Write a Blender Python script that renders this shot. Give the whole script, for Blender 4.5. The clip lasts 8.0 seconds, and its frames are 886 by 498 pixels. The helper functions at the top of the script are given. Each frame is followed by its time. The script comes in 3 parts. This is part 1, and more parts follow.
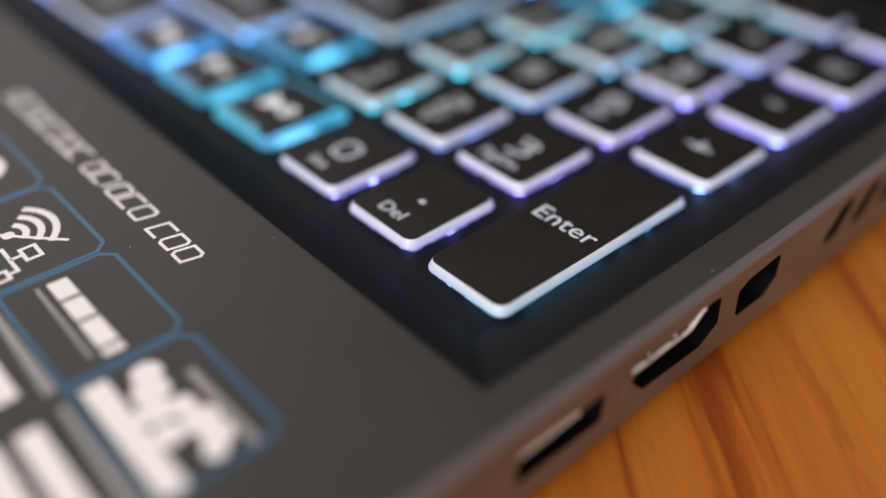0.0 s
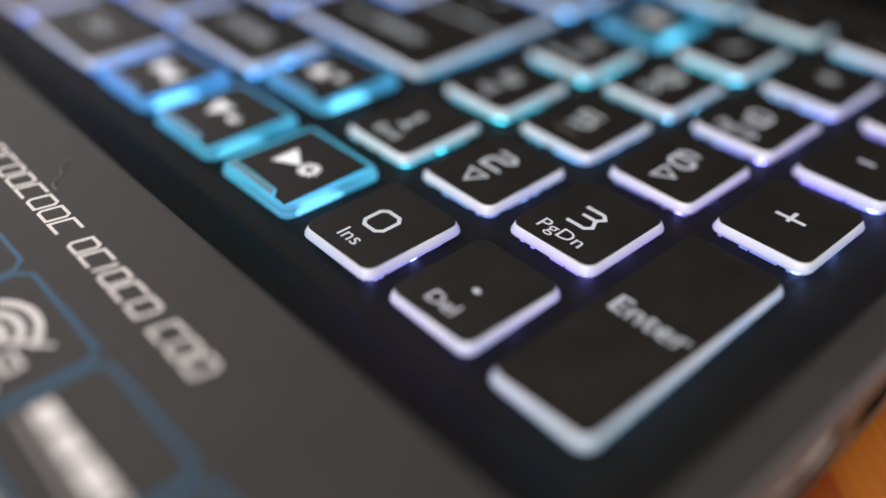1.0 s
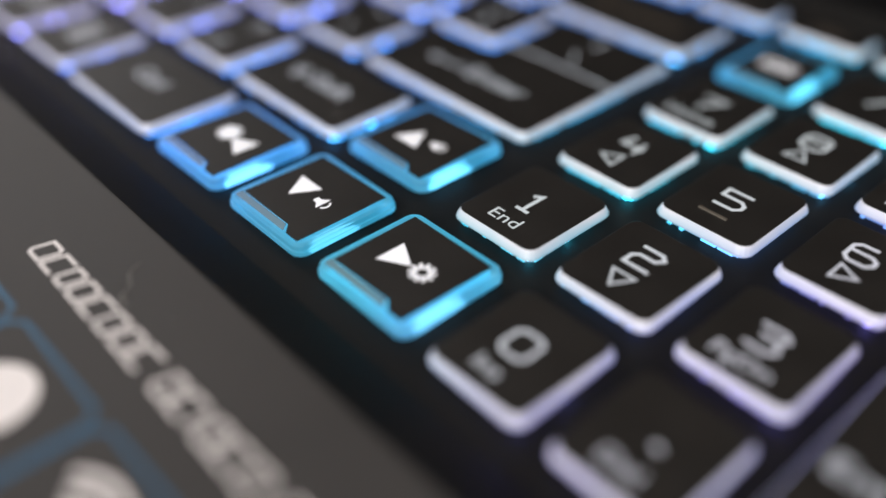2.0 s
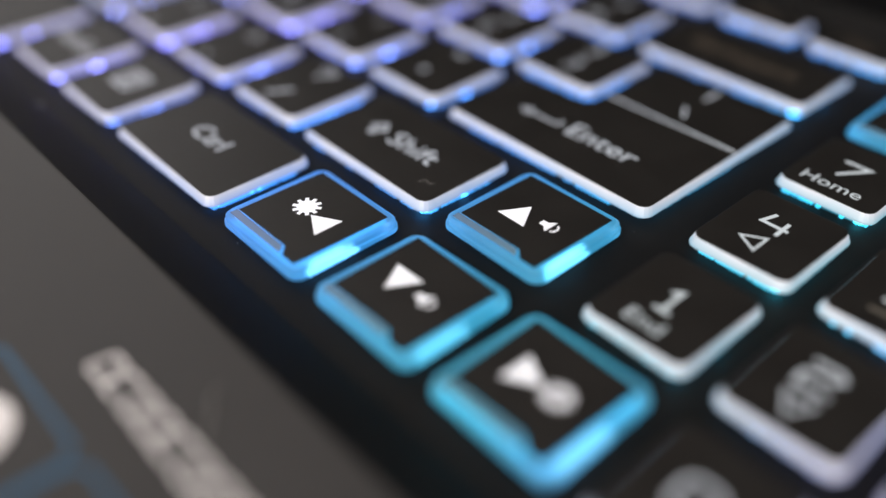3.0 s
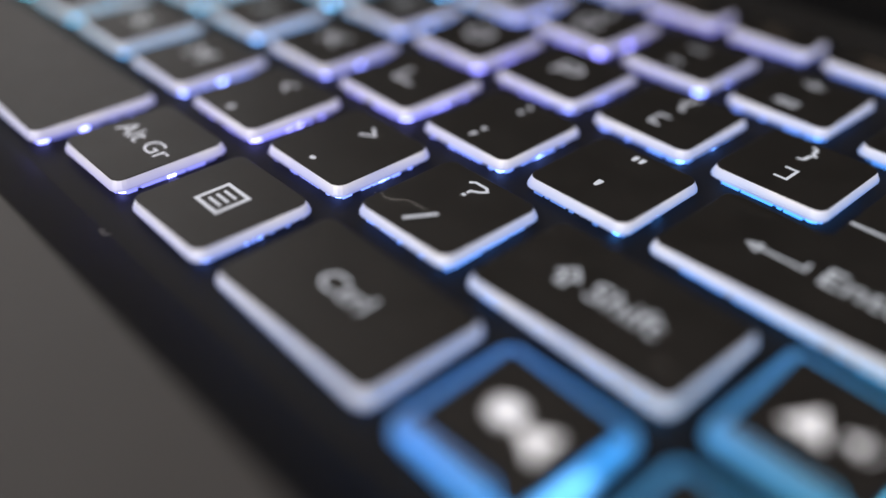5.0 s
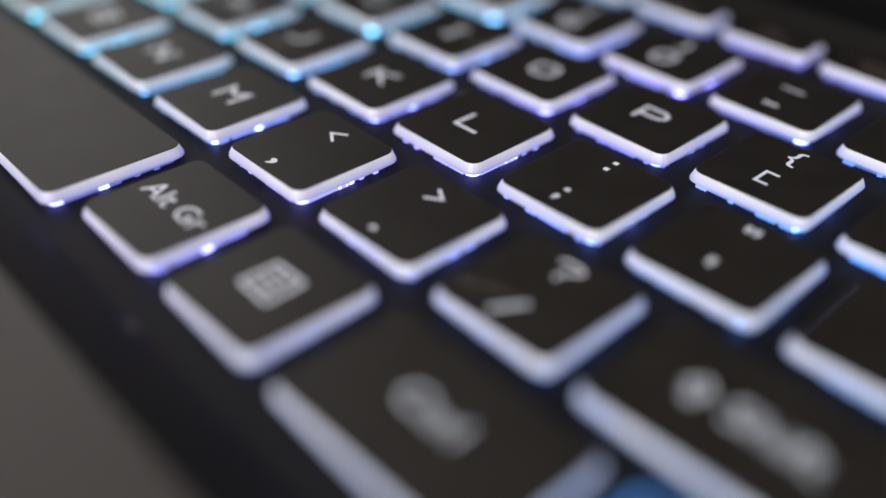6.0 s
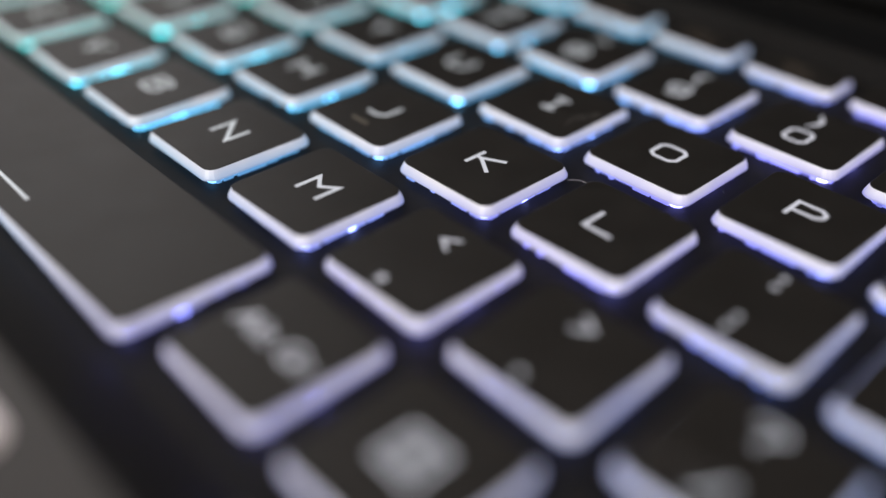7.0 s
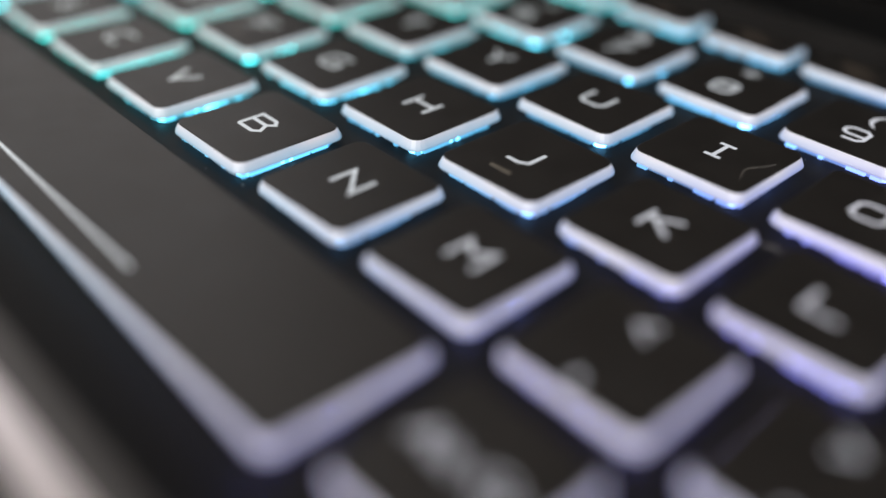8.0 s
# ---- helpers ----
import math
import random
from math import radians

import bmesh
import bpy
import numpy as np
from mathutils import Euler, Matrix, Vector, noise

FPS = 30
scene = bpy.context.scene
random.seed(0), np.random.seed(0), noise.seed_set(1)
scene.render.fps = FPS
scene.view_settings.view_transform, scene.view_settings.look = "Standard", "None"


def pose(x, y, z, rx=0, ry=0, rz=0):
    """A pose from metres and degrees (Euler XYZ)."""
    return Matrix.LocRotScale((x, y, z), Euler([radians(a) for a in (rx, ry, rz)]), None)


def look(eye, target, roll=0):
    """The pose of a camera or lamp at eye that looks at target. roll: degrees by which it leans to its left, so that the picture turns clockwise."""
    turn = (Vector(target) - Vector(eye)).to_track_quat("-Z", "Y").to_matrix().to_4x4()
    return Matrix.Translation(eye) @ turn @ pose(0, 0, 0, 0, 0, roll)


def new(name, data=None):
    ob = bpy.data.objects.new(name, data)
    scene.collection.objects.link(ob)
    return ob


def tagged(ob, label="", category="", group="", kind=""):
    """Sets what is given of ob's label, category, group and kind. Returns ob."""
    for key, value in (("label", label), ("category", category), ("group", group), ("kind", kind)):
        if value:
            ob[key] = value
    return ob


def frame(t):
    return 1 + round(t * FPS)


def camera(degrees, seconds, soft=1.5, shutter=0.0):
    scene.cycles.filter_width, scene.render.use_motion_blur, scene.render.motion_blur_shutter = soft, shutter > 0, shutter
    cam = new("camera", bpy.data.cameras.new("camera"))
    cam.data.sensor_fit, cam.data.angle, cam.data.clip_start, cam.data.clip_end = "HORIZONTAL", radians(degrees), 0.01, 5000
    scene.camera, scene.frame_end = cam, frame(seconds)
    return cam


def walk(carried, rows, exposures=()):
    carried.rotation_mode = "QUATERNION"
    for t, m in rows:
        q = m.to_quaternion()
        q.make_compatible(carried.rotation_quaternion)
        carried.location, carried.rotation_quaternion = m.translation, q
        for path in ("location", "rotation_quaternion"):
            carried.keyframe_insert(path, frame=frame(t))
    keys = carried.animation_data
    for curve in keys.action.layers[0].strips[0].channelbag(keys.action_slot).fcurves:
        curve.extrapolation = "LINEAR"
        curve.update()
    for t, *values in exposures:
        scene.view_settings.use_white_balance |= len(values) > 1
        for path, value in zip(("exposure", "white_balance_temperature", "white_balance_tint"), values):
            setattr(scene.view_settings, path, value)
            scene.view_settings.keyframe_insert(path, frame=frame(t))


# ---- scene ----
cam = camera(53.4, 8.0, soft=1.5)
cam.data.dof.use_dof = True
cam.data.dof.focus_distance = 0.108
cam.data.dof.aperture_fstop = 3.9
PATH = [
    (0.0, pose(0.09228, -0.06282, 0.08132, 53.045, 0.303, 48.504)),
    (0.5, pose(0.08276, -0.05812, 0.08053, 52.861, -0.132, 48.031)),
    (1.0, pose(0.07046, -0.05481, 0.07944, 52.768, -0.466, 47.698)),
    (1.5, pose(0.05732, -0.05360, 0.07823, 52.391, -0.327, 47.305)),
    (2.0, pose(0.04246, -0.05058, 0.07939, 52.206, -0.233, 47.480)),
    (2.2, pose(0.03785, -0.05013, 0.07931, 52.187, -0.162, 47.503)),
    (3.3, pose(0.01259, -0.04491, 0.07741, 52.711, -0.256, 47.927)),
    (3.5, pose(0.00836, -0.04364, 0.07704, 53.040, -0.290, 47.901)),
    (4.5, pose(-0.01384, -0.04149, 0.07330, 53.994, -0.608, 47.459)),
    (4.7, pose(-0.01713, -0.04115, 0.07266, 54.241, -0.619, 47.408)),
    (5.8, pose(-0.03856, -0.03531, 0.07066, 53.662, -0.777, 47.294)),
    (6.0, pose(-0.04243, -0.03424, 0.07021, 53.986, -0.862, 47.292)),
    (6.5, pose(-0.05411, -0.03211, 0.06932, 54.319, -0.964, 46.721)),
    (7.0, pose(-0.06782, -0.03162, 0.07015, 54.915, -1.167, 46.718)),
    (7.5, pose(-0.08018, -0.03080, 0.06863, 55.286, -1.333, 47.142)),
    (8.0, pose(-0.09209, -0.03195, 0.06563, 55.705, -1.414, 47.421)),
]
walk(cam, PATH)

# ---- world and light ----
world = bpy.data.worlds.new("world")
scene.world = world
world.use_nodes = True
wn = world.node_tree.nodes
sky = wn.new("ShaderNodeTexSky")
sky.sky_type, sky.sun_disc = "NISHITA", False
sky.sun_elevation, sky.sun_rotation = radians(35), radians(170)
wn["Background"].inputs["Strength"].default_value = 0.1
world.node_tree.links.new(sky.outputs["Color"], wn["Background"].inputs["Color"])

window_light = bpy.data.lights.new("window_light", "AREA")
window_light.shape, window_light.size, window_light.size_y = "RECTANGLE", 2.3, 1.45
window_light.energy, window_light.color = 73.0, (1.0, 0.95, 0.9)
window_lamp = new("window_light", window_light)
window_lamp.matrix_world = look((0.75, -1.96, 1.0), (0.75, 0.0, 0.2))
# Weak fill from the west, added to raise the sheen on the deck
west_light = bpy.data.lights.new("west_sheen_fill", "AREA")
west_light.shape, west_light.size, west_light.size_y = "RECTANGLE", 1.55, 1.1
west_light.energy, west_light.color = 9.0, (1.0, 0.94, 0.9)
west_lamp = new("west_sheen_fill", west_light)
west_lamp.matrix_world = look((-1.96, 0.45, 1.3), (0.0, 0.0, 0.0))

# ---- materials ----
MM = 0.001


def material(name, color, rough=0.5, metal=0.0, spec=0.5):
    m = bpy.data.materials.new(name)
    m.use_nodes = True
    b = m.node_tree.nodes["Principled BSDF"]
    b.inputs["Base Color"].default_value = (*color, 1)
    b.inputs["Roughness"].default_value = rough
    b.inputs["Metallic"].default_value = metal
    b.inputs["Specular IOR Level"].default_value = spec
    return m


def node(m, kind, **settings):
    n = m.node_tree.nodes.new(kind)
    for k, v in settings.items():
        n.inputs[k].default_value = v
    return n


def link(m, a, out, b, inp):
    m.node_tree.links.new(a.outputs[out], b.inputs[inp])


def bsdf(m):
    return m.node_tree.nodes["Principled BSDF"]


def grain(m, color_a, color_b, scale, rough_lo, rough_hi, bump=0.1, fine=9000.0):
    """Two scales of variation in colour, roughness and fine relief, in metres."""
    co = node(m, "ShaderNodeTexCoord")
    big = node(m, "ShaderNodeTexNoise", Scale=scale, Detail=4.0)
    small = node(m, "ShaderNodeTexNoise", Scale=fine, Detail=2.0)
    link(m, co, "Object", big, "Vector")
    link(m, co, "Object", small, "Vector")
    mix = m.node_tree.nodes.new("ShaderNodeMix")
    mix.data_type = "RGBA"
    mix.inputs["A"].default_value, mix.inputs["B"].default_value = (*color_a, 1), (*color_b, 1)
    add = node(m, "ShaderNodeMath")
    add.operation = "MULTIPLY_ADD"
    link(m, small, "Fac", add, 0)
    add.inputs[1].default_value = 0.45
    link(m, big, "Fac", add, 2)
    sub = node(m, "ShaderNodeMapRange")
    sub.inputs["From Min"].default_value, sub.inputs["From Max"].default_value = 0.45, 1.0
    link(m, add, "Value", sub, "Value")
    link(m, sub, "Result", mix, "Factor")
    m.node_tree.links.new(mix.outputs["Result"], bsdf(m).inputs["Base Color"])
    rr = node(m, "ShaderNodeMapRange")
    rr.inputs["To Min"].default_value, rr.inputs["To Max"].default_value = rough_lo, rough_hi
    link(m, big, "Fac", rr, "Value")
    link(m, rr, "Result", bsdf(m), "Roughness")
    bp = node(m, "ShaderNodeBump", Strength=bump, Distance=0.0001)
    link(m, small, "Fac", bp, "Height")
    link(m, bp, "Normal", bsdf(m), "Normal")
    return m


def wave_color(m):
    """The colour of the keyboard's lamps, a slow rainbow along its length."""
    geo = node(m, "ShaderNodeNewGeometry")
    sep = node(m, "ShaderNodeSeparateXYZ")
    link(m, geo, "Position", sep, "Vector")
    lean = node(m, "ShaderNodeMath")
    lean.operation = "MULTIPLY_ADD"
    link(m, sep, "Y", lean, 0)
    lean.inputs[1].default_value = -0.25
    link(m, sep, "X", lean, 2)
    mr = node(m, "ShaderNodeMapRange")
    mr.inputs["From Min"].default_value, mr.inputs["From Max"].default_value = -0.30, 0.05
    link(m, lean, "Value", mr, "Value")
    ramp = node(m, "ShaderNodeValToRGB")
    ramp.color_ramp.interpolation = "EASE"
    stops = [(0.0, (0.02, 0.5, 0.8)), (0.2, (0.04, 0.6, 0.55)), (0.36, (0.1, 0.45, 0.78)), (0.5, (0.24, 0.24, 0.96)),
             (0.66, (0.05, 0.3, 0.98)), (0.8, (0.02, 0.5, 0.7)), (0.9, (0.26, 0.22, 0.98)), (1.0, (0.05, 0.5, 0.75))]
    els = ramp.color_ramp.elements
    while len(els) < len(stops):
        els.new(0.5)
    for e, (p, c) in zip(els, stops):
        e.position, e.color = p, (*c, 1)
    link(m, mr, "Result", ramp, "Fac")
    return ramp


M_TOP = grain(material("key_top_plastic", (0.014, 0.0135, 0.013), spec=0.38), (0.0115, 0.0107, 0.0101), (0.0175, 0.0164, 0.0156), 260, 0.4, 0.54, 0.25, 7000)
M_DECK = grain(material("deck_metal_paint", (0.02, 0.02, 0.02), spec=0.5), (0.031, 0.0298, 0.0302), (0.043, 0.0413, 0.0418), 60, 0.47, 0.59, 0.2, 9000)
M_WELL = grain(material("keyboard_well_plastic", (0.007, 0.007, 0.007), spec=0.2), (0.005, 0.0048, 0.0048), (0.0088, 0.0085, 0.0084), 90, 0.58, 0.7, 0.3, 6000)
M_SIDE = grain(material("side_metal_paint", (0.2, 0.2, 0.2), metal=0.75), (0.17, 0.165, 0.16), (0.24, 0.23, 0.225), 90, 0.34, 0.46, 0.15, 8000)
M_RIM = material("rim_chamfer_metal", (0.34, 0.33, 0.38), 0.35, 1.0)
# Black finger marks, their highlight put into the colour; also dust on keys
M_NIB = material("mark_highlight_and_dust", (0.11, 0.1, 0.085), 0.4)
M_DARK = material("black_plastic", (0.002, 0.002, 0.002), 0.6, 0.0, 0.08)
M_RUBBER = material("black_rubber", (0.012, 0.012, 0.012), 0.85)
M_POLISH = material("polished_bevel_steel", (0.6, 0.56, 0.57), 0.4, 0.85)
M_LIP = material("bright_socket_steel", (0.85, 0.84, 0.84), 0.3, 0.15)
M_SHELL = material("dull_socket_metal", (0.06, 0.045, 0.04), 0.45, 0.6)

# Frosted white plastic; lamp light from below put in as emission, whiter upwards
M_SKIRT = material("frosted_skirt_glow", (0.36, 0.36, 0.37), 0.4)
hue = wave_color(M_SKIRT)
co = node(M_SKIRT, "ShaderNodeTexCoord")
sp = node(M_SKIRT, "ShaderNodeSeparateXYZ")
link(M_SKIRT, co, "Object", sp, "Vector")
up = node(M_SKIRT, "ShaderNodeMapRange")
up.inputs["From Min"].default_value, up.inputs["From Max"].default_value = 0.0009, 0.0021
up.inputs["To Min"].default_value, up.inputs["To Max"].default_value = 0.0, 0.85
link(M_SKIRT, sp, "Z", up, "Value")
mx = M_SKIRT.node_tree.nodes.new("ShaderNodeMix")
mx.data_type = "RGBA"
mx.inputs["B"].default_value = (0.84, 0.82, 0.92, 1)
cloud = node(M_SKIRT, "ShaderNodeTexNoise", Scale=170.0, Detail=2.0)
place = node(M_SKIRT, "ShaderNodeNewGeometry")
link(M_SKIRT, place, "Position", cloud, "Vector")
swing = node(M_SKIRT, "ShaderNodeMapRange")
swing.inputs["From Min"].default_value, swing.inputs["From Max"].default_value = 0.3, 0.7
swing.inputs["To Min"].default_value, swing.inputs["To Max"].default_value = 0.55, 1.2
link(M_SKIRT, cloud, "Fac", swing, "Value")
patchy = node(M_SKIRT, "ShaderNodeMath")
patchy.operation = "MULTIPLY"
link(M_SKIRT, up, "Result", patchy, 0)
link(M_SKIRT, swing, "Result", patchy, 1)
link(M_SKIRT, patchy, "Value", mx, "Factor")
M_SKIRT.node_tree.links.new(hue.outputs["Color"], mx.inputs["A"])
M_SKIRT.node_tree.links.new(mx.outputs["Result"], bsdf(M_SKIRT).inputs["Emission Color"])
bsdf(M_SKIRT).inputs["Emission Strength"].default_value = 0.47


def lamp_material(name, strength, white=0.0, uneven=0.0):
    m = material(name, (0.06, 0.06, 0.06), 0.4)
    h = wave_color(m)
    k = m.node_tree.nodes.new("ShaderNodeMix")
    k.data_type = "RGBA"
    k.inputs["Factor"].default_value = white
    k.inputs["B"].default_value = (1, 1, 1, 1)
    m.node_tree.links.new(h.outputs["Color"], k.inputs["A"])
    m.node_tree.links.new(k.outputs["Result"], bsdf(m).inputs["Emission Color"])
    bsdf(m).inputs["Emission Strength"].default_value = strength
    if uneven:
        info = node(m, "ShaderNodeObjectInfo")
        each = node(m, "ShaderNodeMapRange")
        each.inputs["To Min"].default_value, each.inputs["To Max"].default_value = strength * (1 - uneven), strength * (1 + uneven)
        link(m, info, "Random", each, "Value")
        link(m, each, "Result", bsdf(m), "Emission Strength")
    return m


M_LEAK = lamp_material("lamp_light_gap", 1.7, 0.0, 0.7)
M_GLOW = lamp_material("lamp_light_slab", 0.9, 0.0, 0.5)
M_SPOT = lamp_material("lamp_light_spot", 9.0, 0.0, 0.8)
M_PATCH = lamp_material("lamp_light_patch", 3.2, 0.12, 0.5)
M_LEGEND = lamp_material("lit_legend", 0.66, 0.85)

# Clear blue plastic; the lamps' light inside it is put in as emission
M_CLEAR = material("lit_clear_plastic", (0.4, 0.62, 0.75), 0.4)
hue = wave_color(M_CLEAR)
M_CLEAR.node_tree.links.new(hue.outputs["Color"], bsdf(M_CLEAR).inputs["Emission Color"])
bsdf(M_CLEAR).inputs["Emission Strength"].default_value = 0.26
bsdf(M_CLEAR).inputs["Transmission Weight"].default_value = 0.9
bsdf(M_CLEAR).inputs["IOR"].default_value = 1.45
# Pale gleam of the clear bevel, put in as emission
M_TAB = lamp_material("clear_bevel_gleam", 0.3, 0.25)
# White signs with a weak glow put in as emission
M_ICON = material("lit_key_print", (0.85, 0.84, 0.85), 0.5)
bsdf(M_ICON).inputs["Emission Color"].default_value = (0.8, 0.86, 1.0, 1)
bsdf(M_ICON).inputs["Emission Strength"].default_value = 0.45

M_PRINT = material("white_print", (0.9, 0.87, 0.89), 0.4)
# Legends that get little lamp light, their dimness put into a dark brown
M_DIM = material("unlit_legend_print", (0.12, 0.095, 0.075), 0.5)
M_PRINT_GREY = material("grey_print", (0.3, 0.29, 0.29), 0.4)
M_PRINT_BLUE = material("blue_print", (0.02, 0.11, 0.22), 0.4)
M_FILM = grain(material("dark_sticker_film", (0.02, 0.02, 0.02)), (0.017, 0.0165, 0.016), (0.025, 0.024, 0.023), 80, 0.36, 0.46, 0.1, 6000)

# Orange-stained pine, its grain at an angle to the laptop
M_WOOD = material("varnished_pine", (0.45, 0.17, 0.04), 0.35)
co = node(M_WOOD, "ShaderNodeTexCoord")
mp = node(M_WOOD, "ShaderNodeMapping")
mp.inputs["Scale"].default_value = (6.0, 120.0, 60.0)
turn = node(M_WOOD, "ShaderNodeMapping")
turn.inputs["Rotation"].default_value = (0, 0, radians(40))
link(M_WOOD, co, "Object", turn, "Vector")
link(M_WOOD, turn, "Vector", mp, "Vector")
n1 = node(M_WOOD, "ShaderNodeTexNoise", Scale=1.0, Detail=6.0, Roughness=0.6, Distortion=0.7)
link(M_WOOD, mp, "Vector", n1, "Vector")
cr = node(M_WOOD, "ShaderNodeValToRGB")
els = cr.color_ramp.elements
els[0].position, els[0].color = 0.39, (0.3, 0.058, 0.009, 1)
els[1].position, els[1].color = 0.64, (0.58, 0.205, 0.026, 1)
mid = els.new(0.46)
mid.color = (0.49, 0.142, 0.017, 1)
link(M_WOOD, n1, "Fac", cr, "Fac")
mp2 = node(M_WOOD, "ShaderNodeMapping")
mp2.inputs["Scale"].default_value = (60.0, 900.0, 300.0)
link(M_WOOD, turn, "Vector", mp2, "Vector")
n2 = node(M_WOOD, "ShaderNodeTexNoise", Scale=1.0, Detail=3.0)
link(M_WOOD, mp2, "Vector", n2, "Vector")
mxw = M_WOOD.node_tree.nodes.new("ShaderNodeMix")
mxw.data_type, mxw.blend_type = "RGBA", "MULTIPLY"
mxw.inputs["Factor"].default_value = 0.35
link(M_WOOD, n2, "Fac", mxw, "B")
M_WOOD.node_tree.links.new(cr.outputs["Color"], mxw.inputs["A"])
mp3 = node(M_WOOD, "ShaderNodeMapping")
mp3.inputs["Scale"].default_value = (45.0, 330.0, 100.0)
link(M_WOOD, turn, "Vector", mp3, "Vector")
n3 = node(M_WOOD, "ShaderNodeTexNoise", Scale=1.0, Detail=1.0)
link(M_WOOD, mp3, "Vector", n3, "Vector")
fleck = node(M_WOOD, "ShaderNodeMapRange")
fleck.inputs["From Min"].default_value, fleck.inputs["From Max"].default_value = 0.66, 0.74
fleck.inputs["To Max"].default_value = 0.75
link(M_WOOD, n3, "Fac", fleck, "Value")
mxf = M_WOOD.node_tree.nodes.new("ShaderNodeMix")
mxf.data_type = "RGBA"
mxf.inputs["B"].default_value = (0.2, 0.035, 0.008, 1)
link(M_WOOD, fleck, "Result", mxf, "Factor")
M_WOOD.node_tree.links.new(mxw.outputs["Result"], mxf.inputs["A"])
rings = M_WOOD.node_tree.nodes.new("ShaderNodeTexWave")
rings.wave_type, rings.bands_direction, rings.wave_profile = "BANDS", "Y", "SAW"
mp4 = node(M_WOOD, "ShaderNodeMapping")
mp4.inputs["Scale"].default_value = (0.12, 1.0, 1.0)
link(M_WOOD, turn, "Vector", mp4, "Vector")
link(M_WOOD, mp4, "Vector", rings, "Vector")
rings.inputs["Scale"].default_value, rings.inputs["Distortion"].default_value = 26.0, 2.6
rings.inputs["Detail"].default_value, rings.inputs["Detail Scale"].default_value = 2.0, 14.0
line = node(M_WOOD, "ShaderNodeMapRange")
line.inputs["From Min"].default_value, line.inputs["From Max"].default_value = 0.8, 0.99
line.inputs["To Max"].default_value = 0.32
link(M_WOOD, rings, "Fac", line, "Value")
mxr = M_WOOD.node_tree.nodes.new("ShaderNodeMix")
mxr.data_type = "RGBA"
mxr.inputs["B"].default_value = (0.27, 0.05, 0.008, 1)
link(M_WOOD, line, "Result", mxr, "Factor")
M_WOOD.node_tree.links.new(mxf.outputs["Result"], mxr.inputs["A"])
M_WOOD.node_tree.links.new(mxr.outputs["Result"], bsdf(M_WOOD).inputs["Base Color"])
bw = node(M_WOOD, "ShaderNodeBump", Strength=0.15, Distance=0.0003)
link(M_WOOD, n2, "Fac", bw, "Height")
link(M_WOOD, bw, "Normal", bsdf(M_WOOD), "Normal")

M_WALL = grain(material("wall_paint", (0.6, 0.58, 0.55)), (0.56, 0.53, 0.49), (0.64, 0.61, 0.57), 2, 0.7, 0.9, 0.1, 300)
M_FLOOR = grain(material("floor_boards", (0.2, 0.12, 0.07)), (0.16, 0.1, 0.06), (0.24, 0.15, 0.09), 3, 0.4, 0.6, 0.1, 200)
M_CEIL = material("ceiling_paint", (0.75, 0.74, 0.72), 0.9)
M_FRAME = material("window_frame_paint", (0.78, 0.77, 0.75), 0.4)
M_SCREEN = material("dark_screen_glass", (0.002, 0.002, 0.0025), 0.5, 0.0, 0.08)


# ---- mesh helpers (plan sizes in millimetres) ----
def part(name, bm, mat, parent, label="", at=(0, 0, 0), mesh=None):
    if mesh is None:
        mesh = bpy.data.meshes.new(name)
        bmesh.ops.recalc_face_normals(bm, faces=bm.faces)
        bm.to_mesh(mesh)
        bm.free()
        mesh.materials.append(mat)
    ob = new(name, mesh)
    ob.location = at
    ob.parent = parent
    if label:
        tagged(ob, label)
    return ob


def thing(name, label, category, group="", kind="", at=(0, 0, 0)):
    ob = new(name)
    ob.empty_display_size = 0.02
    ob.location = at
    return tagged(ob, label, category, group, kind)


def rect(x0, x1, y0, y1):
    return [(x0, y0), (x1, y0), (x1, y1), (x0, y1)]


def offset(pts, d):
    """An axis-parallel outline, counter-clockwise, moved outwards by d."""
    out = []
    for i, (x, y) in enumerate(pts):
        (ax, ay), (bx, by) = pts[i - 1], pts[(i + 1) % len(pts)]
        e1, e2 = Vector((x - ax, y - ay)).normalized(), Vector((bx - x, by - y)).normalized()
        out.append((x + d * (e1.y + e2.y), y - d * (e1.x + e2.x)))
    return out


def rounded(pts, r, n=4):
    out = []
    for i, p in enumerate(pts):
        p = Vector(p)
        a, b = (Vector(pts[i - 1]) - p).normalized(), (Vector(pts[(i + 1) % len(pts)]) - p).normalized()
        s, e, c = p + a * r, p + b * r, p + (a + b) * r
        for k in range(n + 1):
            w = math.pi / 2 * k / n
            q = c + (s - c) * math.cos(w) + (e - c) * math.sin(w)
            out.append((q.x, q.y))
    return out


def loft(bm, rings):
    """A closed solid through rings of (outline, z), in millimetres."""
    loops = [[bm.verts.new((x * MM, y * MM, z * MM)) for x, y in pts] for pts, z in rings]
    for a, b in zip(loops, loops[1:]):
        for i in range(len(a)):
            j = (i + 1) % len(a)
            bm.faces.new((a[i], a[j], b[j], b[i]))
    bm.faces.new(loops[0][::-1])
    bm.faces.new(loops[-1])
    return bm


def slab(bm, pts, z0, z1):
    return loft(bm, [(pts, z0), (pts, z1)])


def box(bm, x0, x1, y0, y1, z0, z1):
    return slab(bm, rect(x0, x1, y0, y1), z0, z1)


